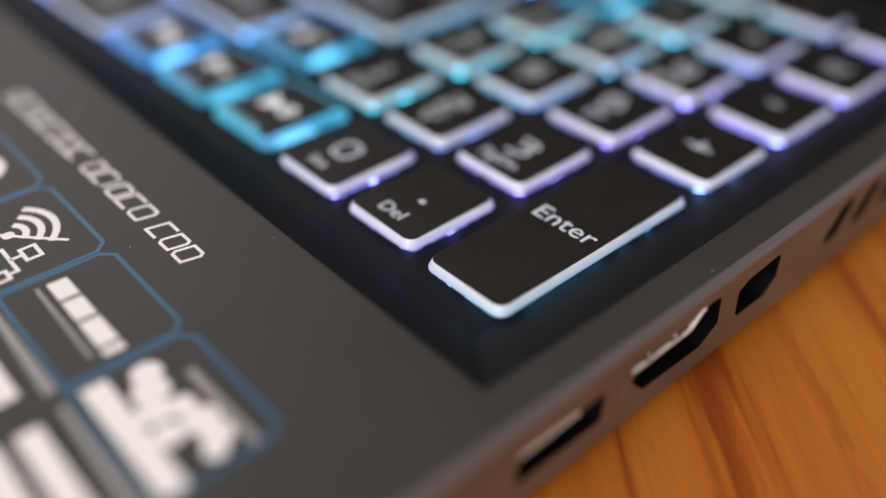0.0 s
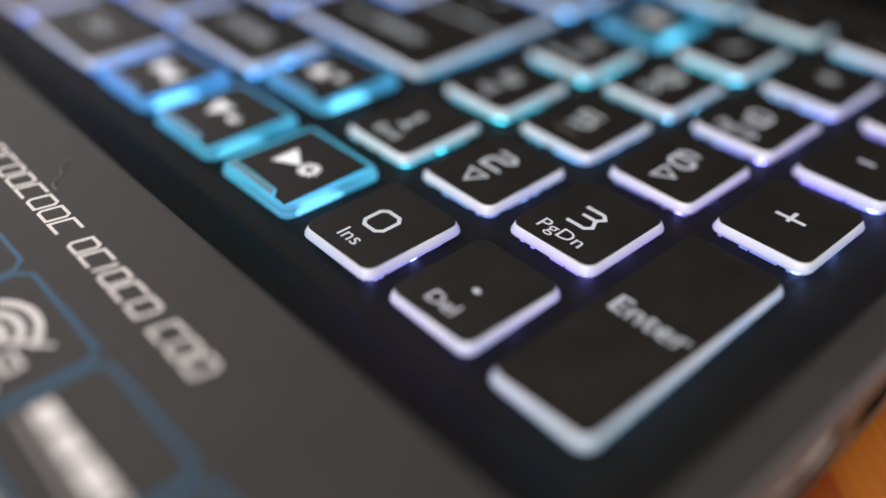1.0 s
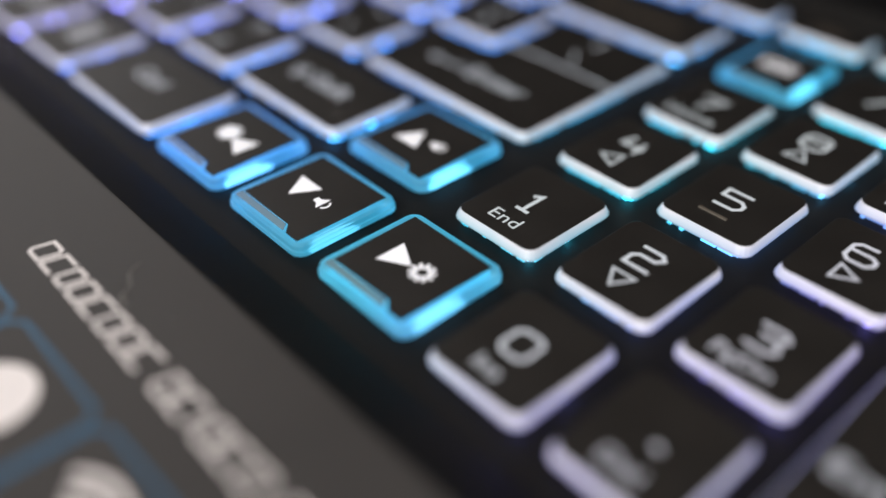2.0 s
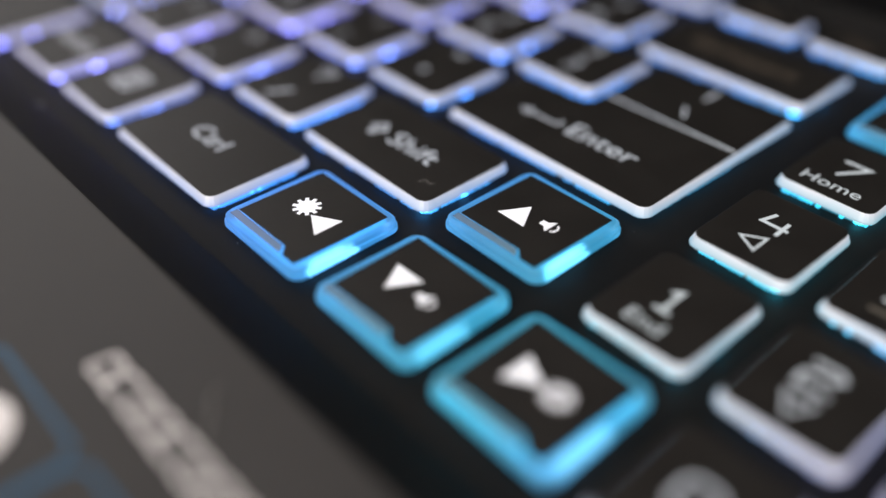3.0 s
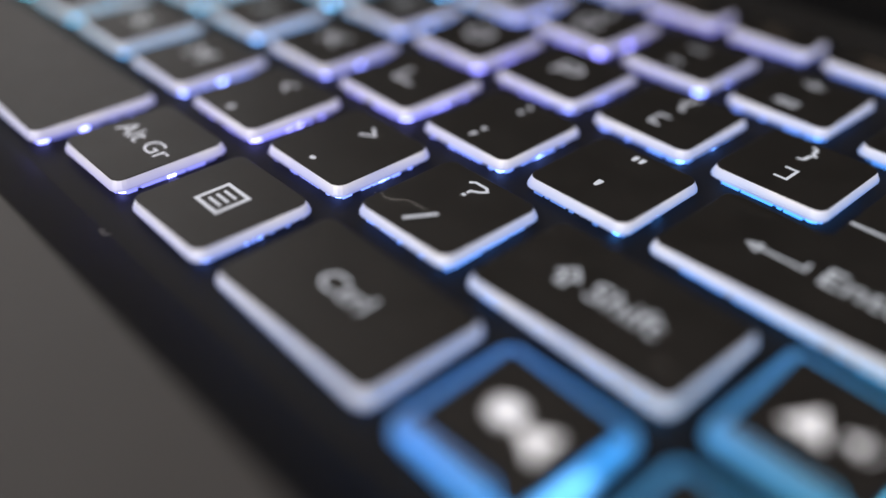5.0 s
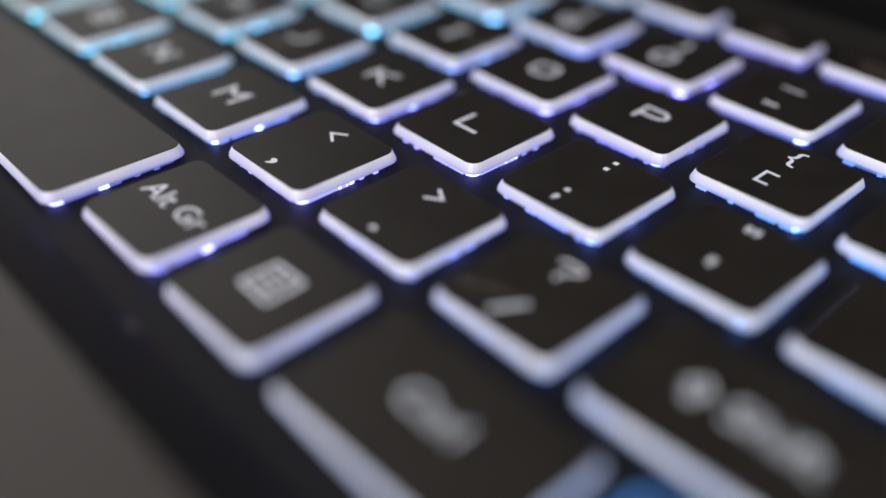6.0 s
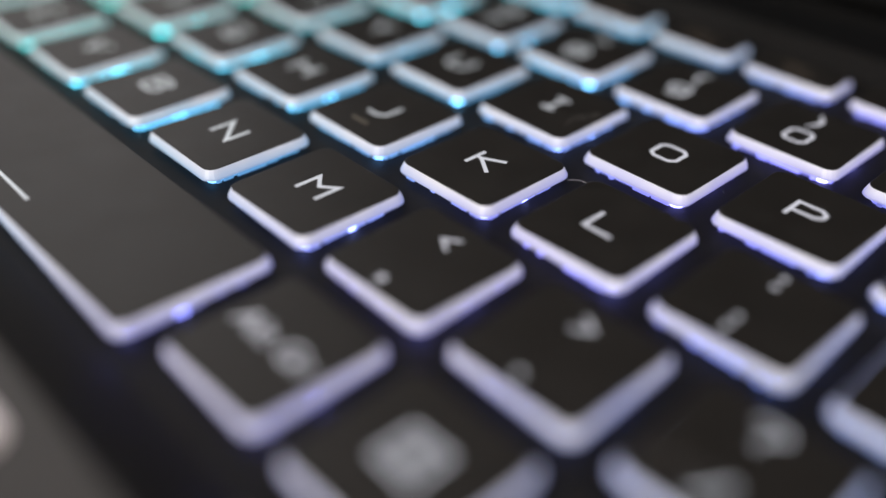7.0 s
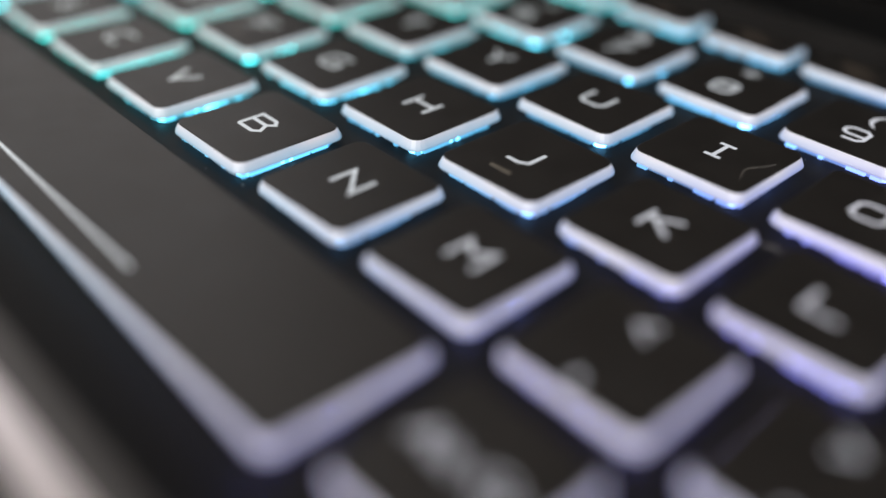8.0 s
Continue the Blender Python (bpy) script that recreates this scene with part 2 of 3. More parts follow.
def stroke(bm, pts, w, z0, z1, closed=False):
    """A band of width w along a line of points."""
    n = len(pts)
    left, right = [], []
    for i, p in enumerate(pts):
        p = Vector(p)
        a = Vector(pts[i - 1]) if (i or closed) else None
        b = Vector(pts[(i + 1) % n]) if (i < n - 1 or closed) else None
        d1 = (p - a).normalized() if a is not None else (b - p).normalized()
        d2 = (b - p).normalized() if b is not None else d1
        t = (d1 + d2).normalized()
        k = w / 2 / max(0.4, t.dot(d1))
        nrm = Vector((-t.y, t.x)) * k
        left.append(p + nrm)
        right.append(p - nrm)
    rows = [[bm.verts.new((p.x * MM, p.y * MM, z * MM)) for p in side] for side, z in ((right, z0), (right, z1), (left, z1), (left, z0))]
    for a, b in zip(rows, rows[1:] + rows[:1]):
        for i in range(n if closed else n - 1):
            j = (i + 1) % n
            bm.faces.new((a[i], a[j], b[j], b[i]))
    if not closed:
        bm.faces.new([r[0] for r in rows])
        bm.faces.new([r[-1] for r in rows][::-1])
    return bm


def arc(cx, cy, r, a0, a1, n=12):
    return [(cx + r * math.cos(radians(a0 + (a1 - a0) * k / n)), cy + r * math.sin(radians(a0 + (a1 - a0) * k / n))) for k in range(n + 1)]


def disc(cx, cy, r, n=16):
    return arc(cx, cy, r, 0, 360 - 360 / n, n - 1)


def letters(bm, text, x, y, size, z, wide=1.0, fat=0.0, thick=0.04):
    """Words in the built-in font, centred on x, y."""
    cu = bpy.data.curves.new("text", "FONT")
    cu.body, cu.size, cu.align_x, cu.align_y = text, size, "CENTER", "CENTER"
    cu.resolution_u, cu.offset, cu.extrude = 3, fat, thick / 2
    ob = bpy.data.objects.new("text", cu)
    me = bpy.data.meshes.new_from_object(ob)
    me.transform(Matrix.Translation((x * MM, y * MM, z * MM)) @ Matrix.Diagonal((MM * wide, MM, MM, 1)))
    bm.from_mesh(me)
    bpy.data.objects.remove(ob)
    bpy.data.curves.remove(cu)
    bpy.data.meshes.remove(me)
    return bm


# ---- the room round the table, out of view ----
def room_box(name, x0, x1, y0, y1, z0, z1, mat, label, category):
    bm = box(bmesh.new(), x0 * 1000, x1 * 1000, y0 * 1000, y1 * 1000, z0 * 1000, z1 * 1000)
    return tagged(part(name, bm, mat, None), label, category, kind="structure")


ZF, ZC = -0.74, 1.86
room_box("floor", -2.2, 2.6, -2.2, 2.6, ZF - 0.1, ZF, M_FLOOR, "brown floor boards under the table", "floor")
room_box("ceiling", -2.2, 2.6, -2.2, 2.6, ZC, ZC + 0.1, M_CEIL, "plain white painted ceiling", "ceiling")
room_box("wall_north", -2.0, 2.4, 2.4, 2.6, ZF, ZC, M_WALL, "plain beige painted wall", "wall")
room_box("wall_east", 2.4, 2.6, -2.2, 2.6, ZF, ZC, M_WALL, "plain beige painted wall", "wall")
wx0, wx1, wz0, wz1 = -0.45, 1.95, 0.25, 1.75
bm = bmesh.new()
for x0, x1, z0, z1 in ((-2.0, wx0, ZF, ZC), (wx1, 2.4, ZF, ZC), (wx0, wx1, ZF, wz0), (wx0, wx1, wz1, ZC)):
    box(bm, x0 * 1000, x1 * 1000, -2200, -2000, z0 * 1000, z1 * 1000)
tagged(part("wall_south", bm, M_WALL, None), "beige painted wall with a wide window", "wall", kind="structure")
# Unseen west wall, its window added to house the sheen fill
vy0, vy1, vz0, vz1 = -0.4, 1.3, 0.7, 1.84
bm = bmesh.new()
for y0, y1, z0, z1 in ((-2.2, vy0, ZF, ZC), (vy1, 2.6, ZF, ZC), (vy0, vy1, ZF, vz0), (vy0, vy1, vz1, ZC)):
    box(bm, -2200, -2000, y0 * 1000, y1 * 1000, z0 * 1000, z1 * 1000)
tagged(part("wall_west", bm, M_WALL, None), "unseen beige painted wall with an added window", "wall", kind="structure")
window = thing("added_window_2", "unseen white painted window letting in soft daylight", "window", kind="structure", at=(-2.1, 0.45, 1.27))
for y0, y1, z0, z1 in ((-0.85, 0.85, -0.57, -0.52), (-0.85, 0.85, 0.52, 0.57), (-0.85, -0.8, -0.52, 0.52), (0.8, 0.85, -0.52, 0.52)):
    part("window_frame", box(bmesh.new(), -30, 30, y0 * 1000, y1 * 1000, z0 * 1000, z1 * 1000), M_FRAME, window)
window = thing("window_1", "unseen white painted window letting in soft daylight", "window", kind="structure", at=(0.75, -2.1, 1.0))
for x0, x1, z0, z1 in ((-1.2, 1.2, -0.75, -0.69), (-1.2, 1.2, 0.69, 0.75), (-1.2, -1.14, -0.69, 0.69), (1.14, 1.2, -0.69, 0.69)):
    part("window_frame", box(bmesh.new(), x0 * 1000, x1 * 1000, -30, 30, z0 * 1000, z1 * 1000), M_FRAME, window)

# ---- the table ----
TX0, TX1, TY0, TY1 = -0.8, 0.75, -0.4, 0.5
table = thing("table", "orange varnished pine table with a knotty grain", "table", at=(0, 0, 0))
table.location.z = ZF
bm = loft(bmesh.new(), [(rounded(rect(TX0 * 1000, TX1 * 1000, TY0 * 1000, TY1 * 1000), 20), -30), (rounded(rect(TX0 * 1000, TX1 * 1000, TY0 * 1000, TY1 * 1000), 20), -2),
                        (rounded(rect(TX0 * 1000 + 2, TX1 * 1000 - 2, TY0 * 1000 + 2, TY1 * 1000 - 2), 18), 0)])
part("tabletop", bm, M_WOOD, table, at=(0, 0, -ZF))
for lx in (TX0 + 0.08, TX1 - 0.08):
    for ly in (TY0 + 0.08, TY1 - 0.08):
        part("leg", loft(bmesh.new(), [(rounded(rect(-25, 25, -25, 25), 5), 0), (rounded(rect(-32, 32, -32, 32), 5), 710)]), M_WOOD, table, at=(lx, ly, 0))

# ---- the laptop's body ----
KT = 15.5              # height of the key tops over the table
PALM, WELL = KT + 1.5, KT - 1.9
laptop = thing("laptop", "open black gaming laptop with a lit coloured keyboard", "laptop")
XL, XR, YF, YB = -346.0, 53.2, -122.0, 116.0


def ease(a, b, v):
    u = min(max((v - a) / (b - a), 0.0), 1.0)
    return u * u * (3 - 2 * u)


def deck_height(x, y):
    """The sunken well: slopes on all sides that meet in mitred corners."""
    front = (-11.6 - y) / 7.4
    back = (y - 104.5) / 2.0
    left = (-331 - x) / 6.0
    right = (x - 39.6) / 9.0
    return WELL + (PALM - WELL) * min(max(front, back, left, right, 0.0), 1.0)


def deck():
    bm = bmesh.new()
    steps = (-0.05, 0.0, 0.05, 0.2, 0.35, 0.5, 0.65, 0.8, 0.95, 1.0, 1.05)
    xs = [XL, -337, -336.4, -331.6, -331, -200, -100, 0, 36] + [39.6 + 9.0 * k for k in steps] + [XR]
    ys = [YF, -60, -24] + [-11.6 - 7.4 * k for k in steps][::-1] + [-9, 20, 60, 104.3, 104.5, 106.5, 106.7, YB]
    grid = [[bm.verts.new((x * MM, y * MM, deck_height(x, y) * MM)) for y in ys] for x in xs]
    for i in range(len(xs) - 1):
        for j in range(len(ys) - 1):
            q = [grid[i][j], grid[i + 1][j], grid[i + 1][j + 1], grid[i][j + 1]]
            cx, cy = (xs[i] + xs[i + 1]) / 2, (ys[j] + ys[j + 1]) / 2
            mitre = 39.6 < cx < 48.6 and abs((cx - 39.6) / 9.0 - (-11.6 - cy) / 7.4) < 0.01
            for corners in [[q[0], q[1], q[3]], [q[1], q[2], q[3]]] if mitre else [q]:
                f = bm.faces.new(corners)
                f.smooth = True
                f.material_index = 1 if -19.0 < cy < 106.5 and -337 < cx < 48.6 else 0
            if mitre:
                bm.edges.get((q[1], q[3])).smooth = False
    return bm


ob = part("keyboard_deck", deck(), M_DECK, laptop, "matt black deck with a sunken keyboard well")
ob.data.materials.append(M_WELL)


# Right side, leaning inwards towards the table, with its sockets cut in
def side_x(z):
    return 54.3 + (z - KT) * 0.06


ZT, ZB = PALM - 1.1, KT - 12.0
PORTS = {
    "usb_port": [(-19.6, -3.5), (-19.6, -7.5), (-19.2, -7.9), (-6.6, -7.9), (-6.2, -7.5), (-6.2, -3.1), (-19.2, -3.1)],
    "video_port": [(-1.7, -3.1), (-1.2, -5.6), (1.4, -8.2), (12.2, -8.4), (15.3, -6.2), (14.4, -1.6), (13.6, -1.1), (10.4, -1.1), (8.6, -2.1), (-1.5, -2.1)],
    "small_port": [(19.4, -7.3), (18.6, -3.0), (20.4, -1.9), (26.6, -1.4), (27.4, -1.9), (28.1, -5.6), (26.0, -8.0), (20.2, -7.9)],
}
for k in range(8):
    y = 39.9 + 7.7 * k
    PORTS["vent_%d" % k] = [(y, -6.9), (y + 3.4, -6.7), (y + 5.6, -2.6), (y + 5.8, -0.9), (y + 2.6, -1.1), (y + 0.2, -4.8)]


def side_wall():
    bm = bmesh.new()
    edges = []

    def ring(pts):
        vs = [bm.verts.new((side_x(z) * MM, y * MM, z * MM)) for y, z in pts]
        es = [bm.edges.new((vs[i], vs[(i + 1) % len(vs)])) for i in range(len(vs))]
        edges.extend(es)
        return vs
    ring([(YF, ZB), (YB, ZB), (YB, ZT), (YF, ZT)])
    holes = [ring([(y, z + KT) for y, z in pts]) for pts in PORTS.values()]
    bmesh.ops.triangle_fill(bm, edges=edges, use_beauty=True)
    for vs in holes:
        back = [bm.verts.new(v.co - Vector((0.005, 0, 0))) for v in vs]
        for i in range(len(vs)):
            j = (i + 1) % len(vs)
            bm.faces.new((vs[i], vs[j], back[j], back[i]))
        for f in [f for v in back for f in v.link_faces] + [bm.faces.new(back)]:
            f.material_index = 1
    return bm


part("side_panel", side_wall(), M_SIDE, laptop, "dark metal side panel with sockets and vents").data.materials.append(M_DARK)
bm = bmesh.new()
v = [[bm.verts.new((x * MM, y * MM, z * MM)) for x, z in ((XR, PALM), (53.75, PALM - 0.35), (54.2, PALM - 0.8), (side_x(ZT), ZT))] for y in (YF, YB)]
for i in range(3):
    bm.faces.new((v[0][i], v[0][i + 1], v[1][i + 1], v[1][i]))
part("edge_trim", bm, M_RIM, laptop, "polished grey metal edge")
bm = bmesh.new()
xb = side_x(ZB)
for x0, x1, y0, y1, z0, z1 in ((XL, XL + 1.2, YF, YB, ZB, PALM - 0.05), (XL + 1.2, xb - 6, YF, YF + 1.2, ZB, PALM - 0.05), (XL + 1.2, xb - 6, YB - 1.2, YB, ZB, PALM - 0.05), (XL, xb - 4, YF, YB, ZB - 1.0, ZB - 0.02)):
    box(bm, x0, x1, y0, y1, z0, z1)
part("bottom_case", bm, M_DARK, laptop, "black plastic bottom case")
for fx in (XL + 40, 25):
    for fy in (YF + 25, YB - 25):
        part("rubber_foot", loft(bmesh.new(), [(rounded(rect(fx - 20, fx + 20, fy - 5, fy + 5), 4), 0), (rounded(rect(fx - 21, fx + 21, fy - 6, fy + 6), 4), ZB - 1.0)]), M_RUBBER, laptop)


# Inside the sockets
def sx(z):
    return side_x(z + KT)


part("usb_tongue", box(bmesh.new(), sx(-4) - 4.8, sx(-4) - 0.9, -18.6, -9.0, KT - 5.4, KT - 4.3), M_LIP, laptop, "bare steel socket tongue")


def lip(pts, depth, w):
    """A steel strip that follows the upper edge of a socket."""
    bm = bmesh.new()
    rings = [[bm.verts.new((x * MM, y * MM, z * MM)) for x, z in ((sx(q) + 0.06, q + KT), (sx(q) + 0.06, q + KT - w), (sx(q) - depth, q + KT - w), (sx(q) - depth, q + KT))] for y, q in pts]
    for u, v in zip(rings, rings[1:]):
        for i in range(4):
            bm.faces.new((u[i], u[(i + 1) % 4], v[(i + 1) % 4], v[i]))
    bm.faces.new(rings[0])
    bm.faces.new(rings[-1][::-1])
    return bm


part("video_lip", lip([(-1.6, -3.1), (8.9, -3.15), (9.3, -2.9), (10.7, -1.2), (11.2, -1.1)], 3.5, 0.4), M_LIP, laptop, "bright steel socket lip")
for y0, z0, y1, z1 in ((-2.9, -7.0, -2.5, -4.0), (16.2, -4.2, 17.2, -3.9), (16.2, -5.2, 17.2, -4.9)):
    bm = bmesh.new()
    q = [bm.verts.new(((sx(c) + 0.03) * MM, a * MM, (c + KT) * MM)) for a, c in ((y0, z0), (y1, z0), (y1, z1), (y0, z1))]
    bm.faces.new(q)
    bmesh.ops.solidify(bm, geom=bm.faces[:], thickness=0.00002)
    part("port_mark", bm, M_PRINT_GREY, laptop, "small grey printed mark")
part("socket_shell", box(bmesh.new(), sx(-2.6) - 1.2, sx(-2.6) - 0.22, -1.4, 8.5, KT - 3.05, KT - 2.15), M_SHELL, laptop, "dull dark metal socket shell")
for y in (0.6, 5.2):
    spring = part("socket_spring", box(bmesh.new(), sx(-2.6) - 0.5, sx(-2.6) + 0.08, y, y + 1.5, KT - 2.95, KT - 2.2), M_DARK, laptop)
    part("spring_tip", loft(bmesh.new(), [(disc((sx(-2.6) + 0.04), y + 0.4, 0.2, 8), KT - 2.4), (disc((sx(-2.6) + 0.04), y + 0.4, 0.12, 8), KT - 2.1)]), M_LIP, spring, "bright steel contact")

# Lid, opened, its screen dark
lid = part("lid", box(bmesh.new(), XL + 2, XR - 2, -4, 4, 0, 245), M_DARK, laptop, "black opened lid", at=(0, 0.118, (PALM + 1.5) * MM))
lid.rotation_euler = (radians(-8), 0, 0)
part("screen", box(bmesh.new(), XL + 10, XR - 10, -4.4, -4.05, 14, 225), M_SCREEN, lid, "switched-off dark glass screen")
bm = loft(bmesh.new(), [(rounded(rect(XL + 6, XR - 6, 106.6, 121), 2), PALM - 1), (rounded(rect(XL + 6, XR - 6, 106.6, 121), 2), PALM + 4), (rounded(rect(XL + 7, XR - 7, 108, 120), 2), PALM + 5.5)])
part("hinge_cover", bm, M_DARK, laptop, "matt black hinge cover")

# Touchpad with a polished bevel
TP = rect(-232, -125.5, -110, -22.1)
bm = loft(bmesh.new(), [(rounded(TP, 2.5), PALM - 0.3), (rounded(TP, 2.5), PALM + 0.02), (rounded(offset(TP, -2.6), 1.6), PALM + 0.42), (rounded(offset(TP, -2.8), 1.4), PALM + 0.3)])
part("touchpad_bevel", bm, M_POLISH, laptop, "polished steel touchpad edge")
bm = loft(bmesh.new(), [(rounded(offset(TP, -2.85), 1.4), PALM - 0.2), (rounded(offset(TP, -2.85), 1.4), PALM + 0.36)])
part("touchpad", bm, M_FILM, laptop, "smooth dark grey touchpad")

# ---- keys ----
MESHES = {}
KEY_TOPS = []
TOP, LIFT = 2.3, 0.4    # key top over the well, and the gap under the skirts


def shared(name, tag, build, mat):
    if (name, tag) not in MESHES:
        bm = build(bmesh.new())
        bmesh.ops.recalc_face_normals(bm, faces=bm.faces)
        me = bpy.data.meshes.new(name)
        bm.to_mesh(me)
        bm.free()
        me.materials.append(mat)
        MESHES[name, tag] = me
    return MESHES[name, tag]


def key(x, y, outline, legend=None, label="", ink=None):
    """One key: frosted skirt, black top, stem as a glowing slab, strips and spots of lamp light in the gap, and its
    legend. Outline round x, y in millimetres.
    """
    tag = tuple((round(a, 2), round(b, 2)) for a, b in outline)
    at = (x * MM, y * MM, WELL * MM)
    xs, ys = [p[0] for p in outline], [p[1] for p in outline]
    x0, x1, y0, y1 = min(xs), max(xs), min(ys), max(ys)

    def skirt(bm):
        return loft(bm, [(rounded(offset(outline, 0.2), 1.6), 0.5 + LIFT), (rounded(offset(outline, 0.18), 1.6), 0.75 + LIFT), (rounded(offset(outline, -0.26), 1.4), TOP - 0.1)])

    def top(bm):
        return loft(bm, [(rounded(offset(outline, -0.25), 1.4), TOP - 0.098), (rounded(offset(outline, -0.27), 1.4), TOP - 0.04), (rounded(offset(outline, -0.36), 1.3), TOP)])

    # Glowing slab that puts a band of lamp light under the skirt
    def stem(bm):
        return slab(bm, rounded(offset(outline, -0.9), 1.0), 0.004, 0.49 + LIFT)

    look_of = int(abs(x * 0.37 + y * 0.61)) % 5

    def leak(bm):
        """Uneven strips of lamp light along the front and one side, in one of five patterns."""
        pick = random.Random(look_of + 3)
        for side in (0, 1):
            u = pick.uniform(0.05, 0.16)
            while u < 0.84:
                v, d = min(u + pick.choice((0.04, 0.09, 0.16, 0.28)), 0.9), pick.uniform(0.0, 0.22)
                if side == 0:
                    box(bm, x0 + (x1 - x0) * u, x0 + (x1 - x0) * v, y0 + 0.36 + d, y0 + 0.9 + d, 0.06, 0.3 + LIFT)
                else:
                    box(bm, x1 - d - 0.9, x1 - d - 0.36, y0 + (y1 - y0) * u, y0 + (y1 - y0) * v, 0.06, 0.3 + LIFT)
                u = v + pick.choice((0.02, 0.04, 0.1, 0.2))
        return bm

    def spot(bm):
        loft(bm, [(disc(x1 - 1.8, y0 + 1.8, 1.02), 0.02), (disc(x1 - 1.8, y0 + 1.8, 0.98), 0.3 + LIFT)])
        c = y0 + min(y1 - y0, 15.0) * 0.5
        return slab(bm, [(x1 - 1.1, c - 2.0), (x1 - 0.6, c - 1.5), (x1 - 0.48, c), (x1 - 0.6, c + 1.1), (x1 - 1.1, c + 1.6)], 0.06, 0.3 + LIFT)

    KEY_TOPS.append((x + x0 + 1, x + x1 - 1, y + y0 + 1, y + min(y1, 6.0) - 1))
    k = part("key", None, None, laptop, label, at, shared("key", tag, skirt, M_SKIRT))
    part("key_top", None, None, k, "", (0, 0, 0), shared("key_top", tag, top, M_TOP))
    part("stem", None, None, k, "", (0, 0, 0), shared("stem", tag, stem, M_GLOW))
    part("light_gap", None, None, k, "", (0, 0, 0), shared("light_gap", (tag, look_of), leak, M_LEAK))
    if 10 < y1 - y0 < 25:
        part("light_spot", None, None, k, "", (0, 0, 0), shared("light_spot", tag, spot, M_SPOT))
    if legend:
        bm = bmesh.new()
        for item in legend:
            if item[0] != "nib":
                draw(bm, *item)
        part("legend", bm, ink or M_LEGEND, k)
        for _, dx, dy, size in (item for item in legend if item[0] == "nib"):
            part("nib", box(bmesh.new(), dx - size / 2, dx + size / 2, dy - 0.2, dy + 0.2, TOP - 0.02, TOP + 0.2), M_NIB, k, "raised black finger mark with its highlight in the colour")
    return k


LZ = TOP + 0.012


# Angular signs: lines through the knots of a grid, column and row, in parts of the letter size; a bar parts two lines
GRID_X, GRID_Y = (-0.34, -0.2, 0.0, 0.2, 0.34), (-0.33, -0.2, -0.06, 0.05, 0.21, 0.33)
ROUND = "15 35 44 41 30 10 01 04 15"
SIGNS = {
    "O": ROUND, "0": ROUND, "Q": ROUND + "|22 40", "8": ROUND + "|03 43",
    "1": "14 25 20|10 30", "2": "05 35 44 33 13 02 00 40", "3": "05 35 44 33 13|33 41 30 00", "4": "15 02 42|34 30",
    "5": "45 05 03 33 42 41 30 00", "6": "35 15 04 01 10 30 41 42 33 03", "7": "05 45 10", "9": "10 30 41 44 35 15 04 03 12 42",
    "A": "00 04 15 35 44 40|02 42", "B": "00 05 35 44 33 03|33 41 30 00", "C": "45 15 04 01 10 40", "D": "00 05 35 44 41 30 00",
    "E": "45 05 00 40|03 33", "F": "45 05 00|03 33", "G": "45 15 04 01 10 40 42 22", "H": "05 00|45 40|03 43",
    "I": "25 20|15 35|10 30", "J": "35 31 20 00", "K": "05 00|03 13 45|13 40", "L": "05 00 40", "M": "00 05 23 45 40",
    "N": "00 05 40 45", "P": "00 05 35 44 43 32 02", "R": "00 05 35 44 43 32 02|22 40", "S": "45 15 04 13 33 41 30 00",
    "T": "05 45|25 20", "U": "05 01 10 30 41 45", "V": "05 20 45", "W": "05 10 23 30 45", "X": "05 40|45 00",
    "Y": "05 23 45|23 20", "Z": "05 45 00 40", "<": "34 12 30", ">": "14 32 10", "[": "35 15 10 30", "]": "15 35 30 10",
    "+": "24 21|02 42", "-": "13 33", "?": "04 15 35 44 33 22 21", "/": "10 35", "\\": "15 30",
}


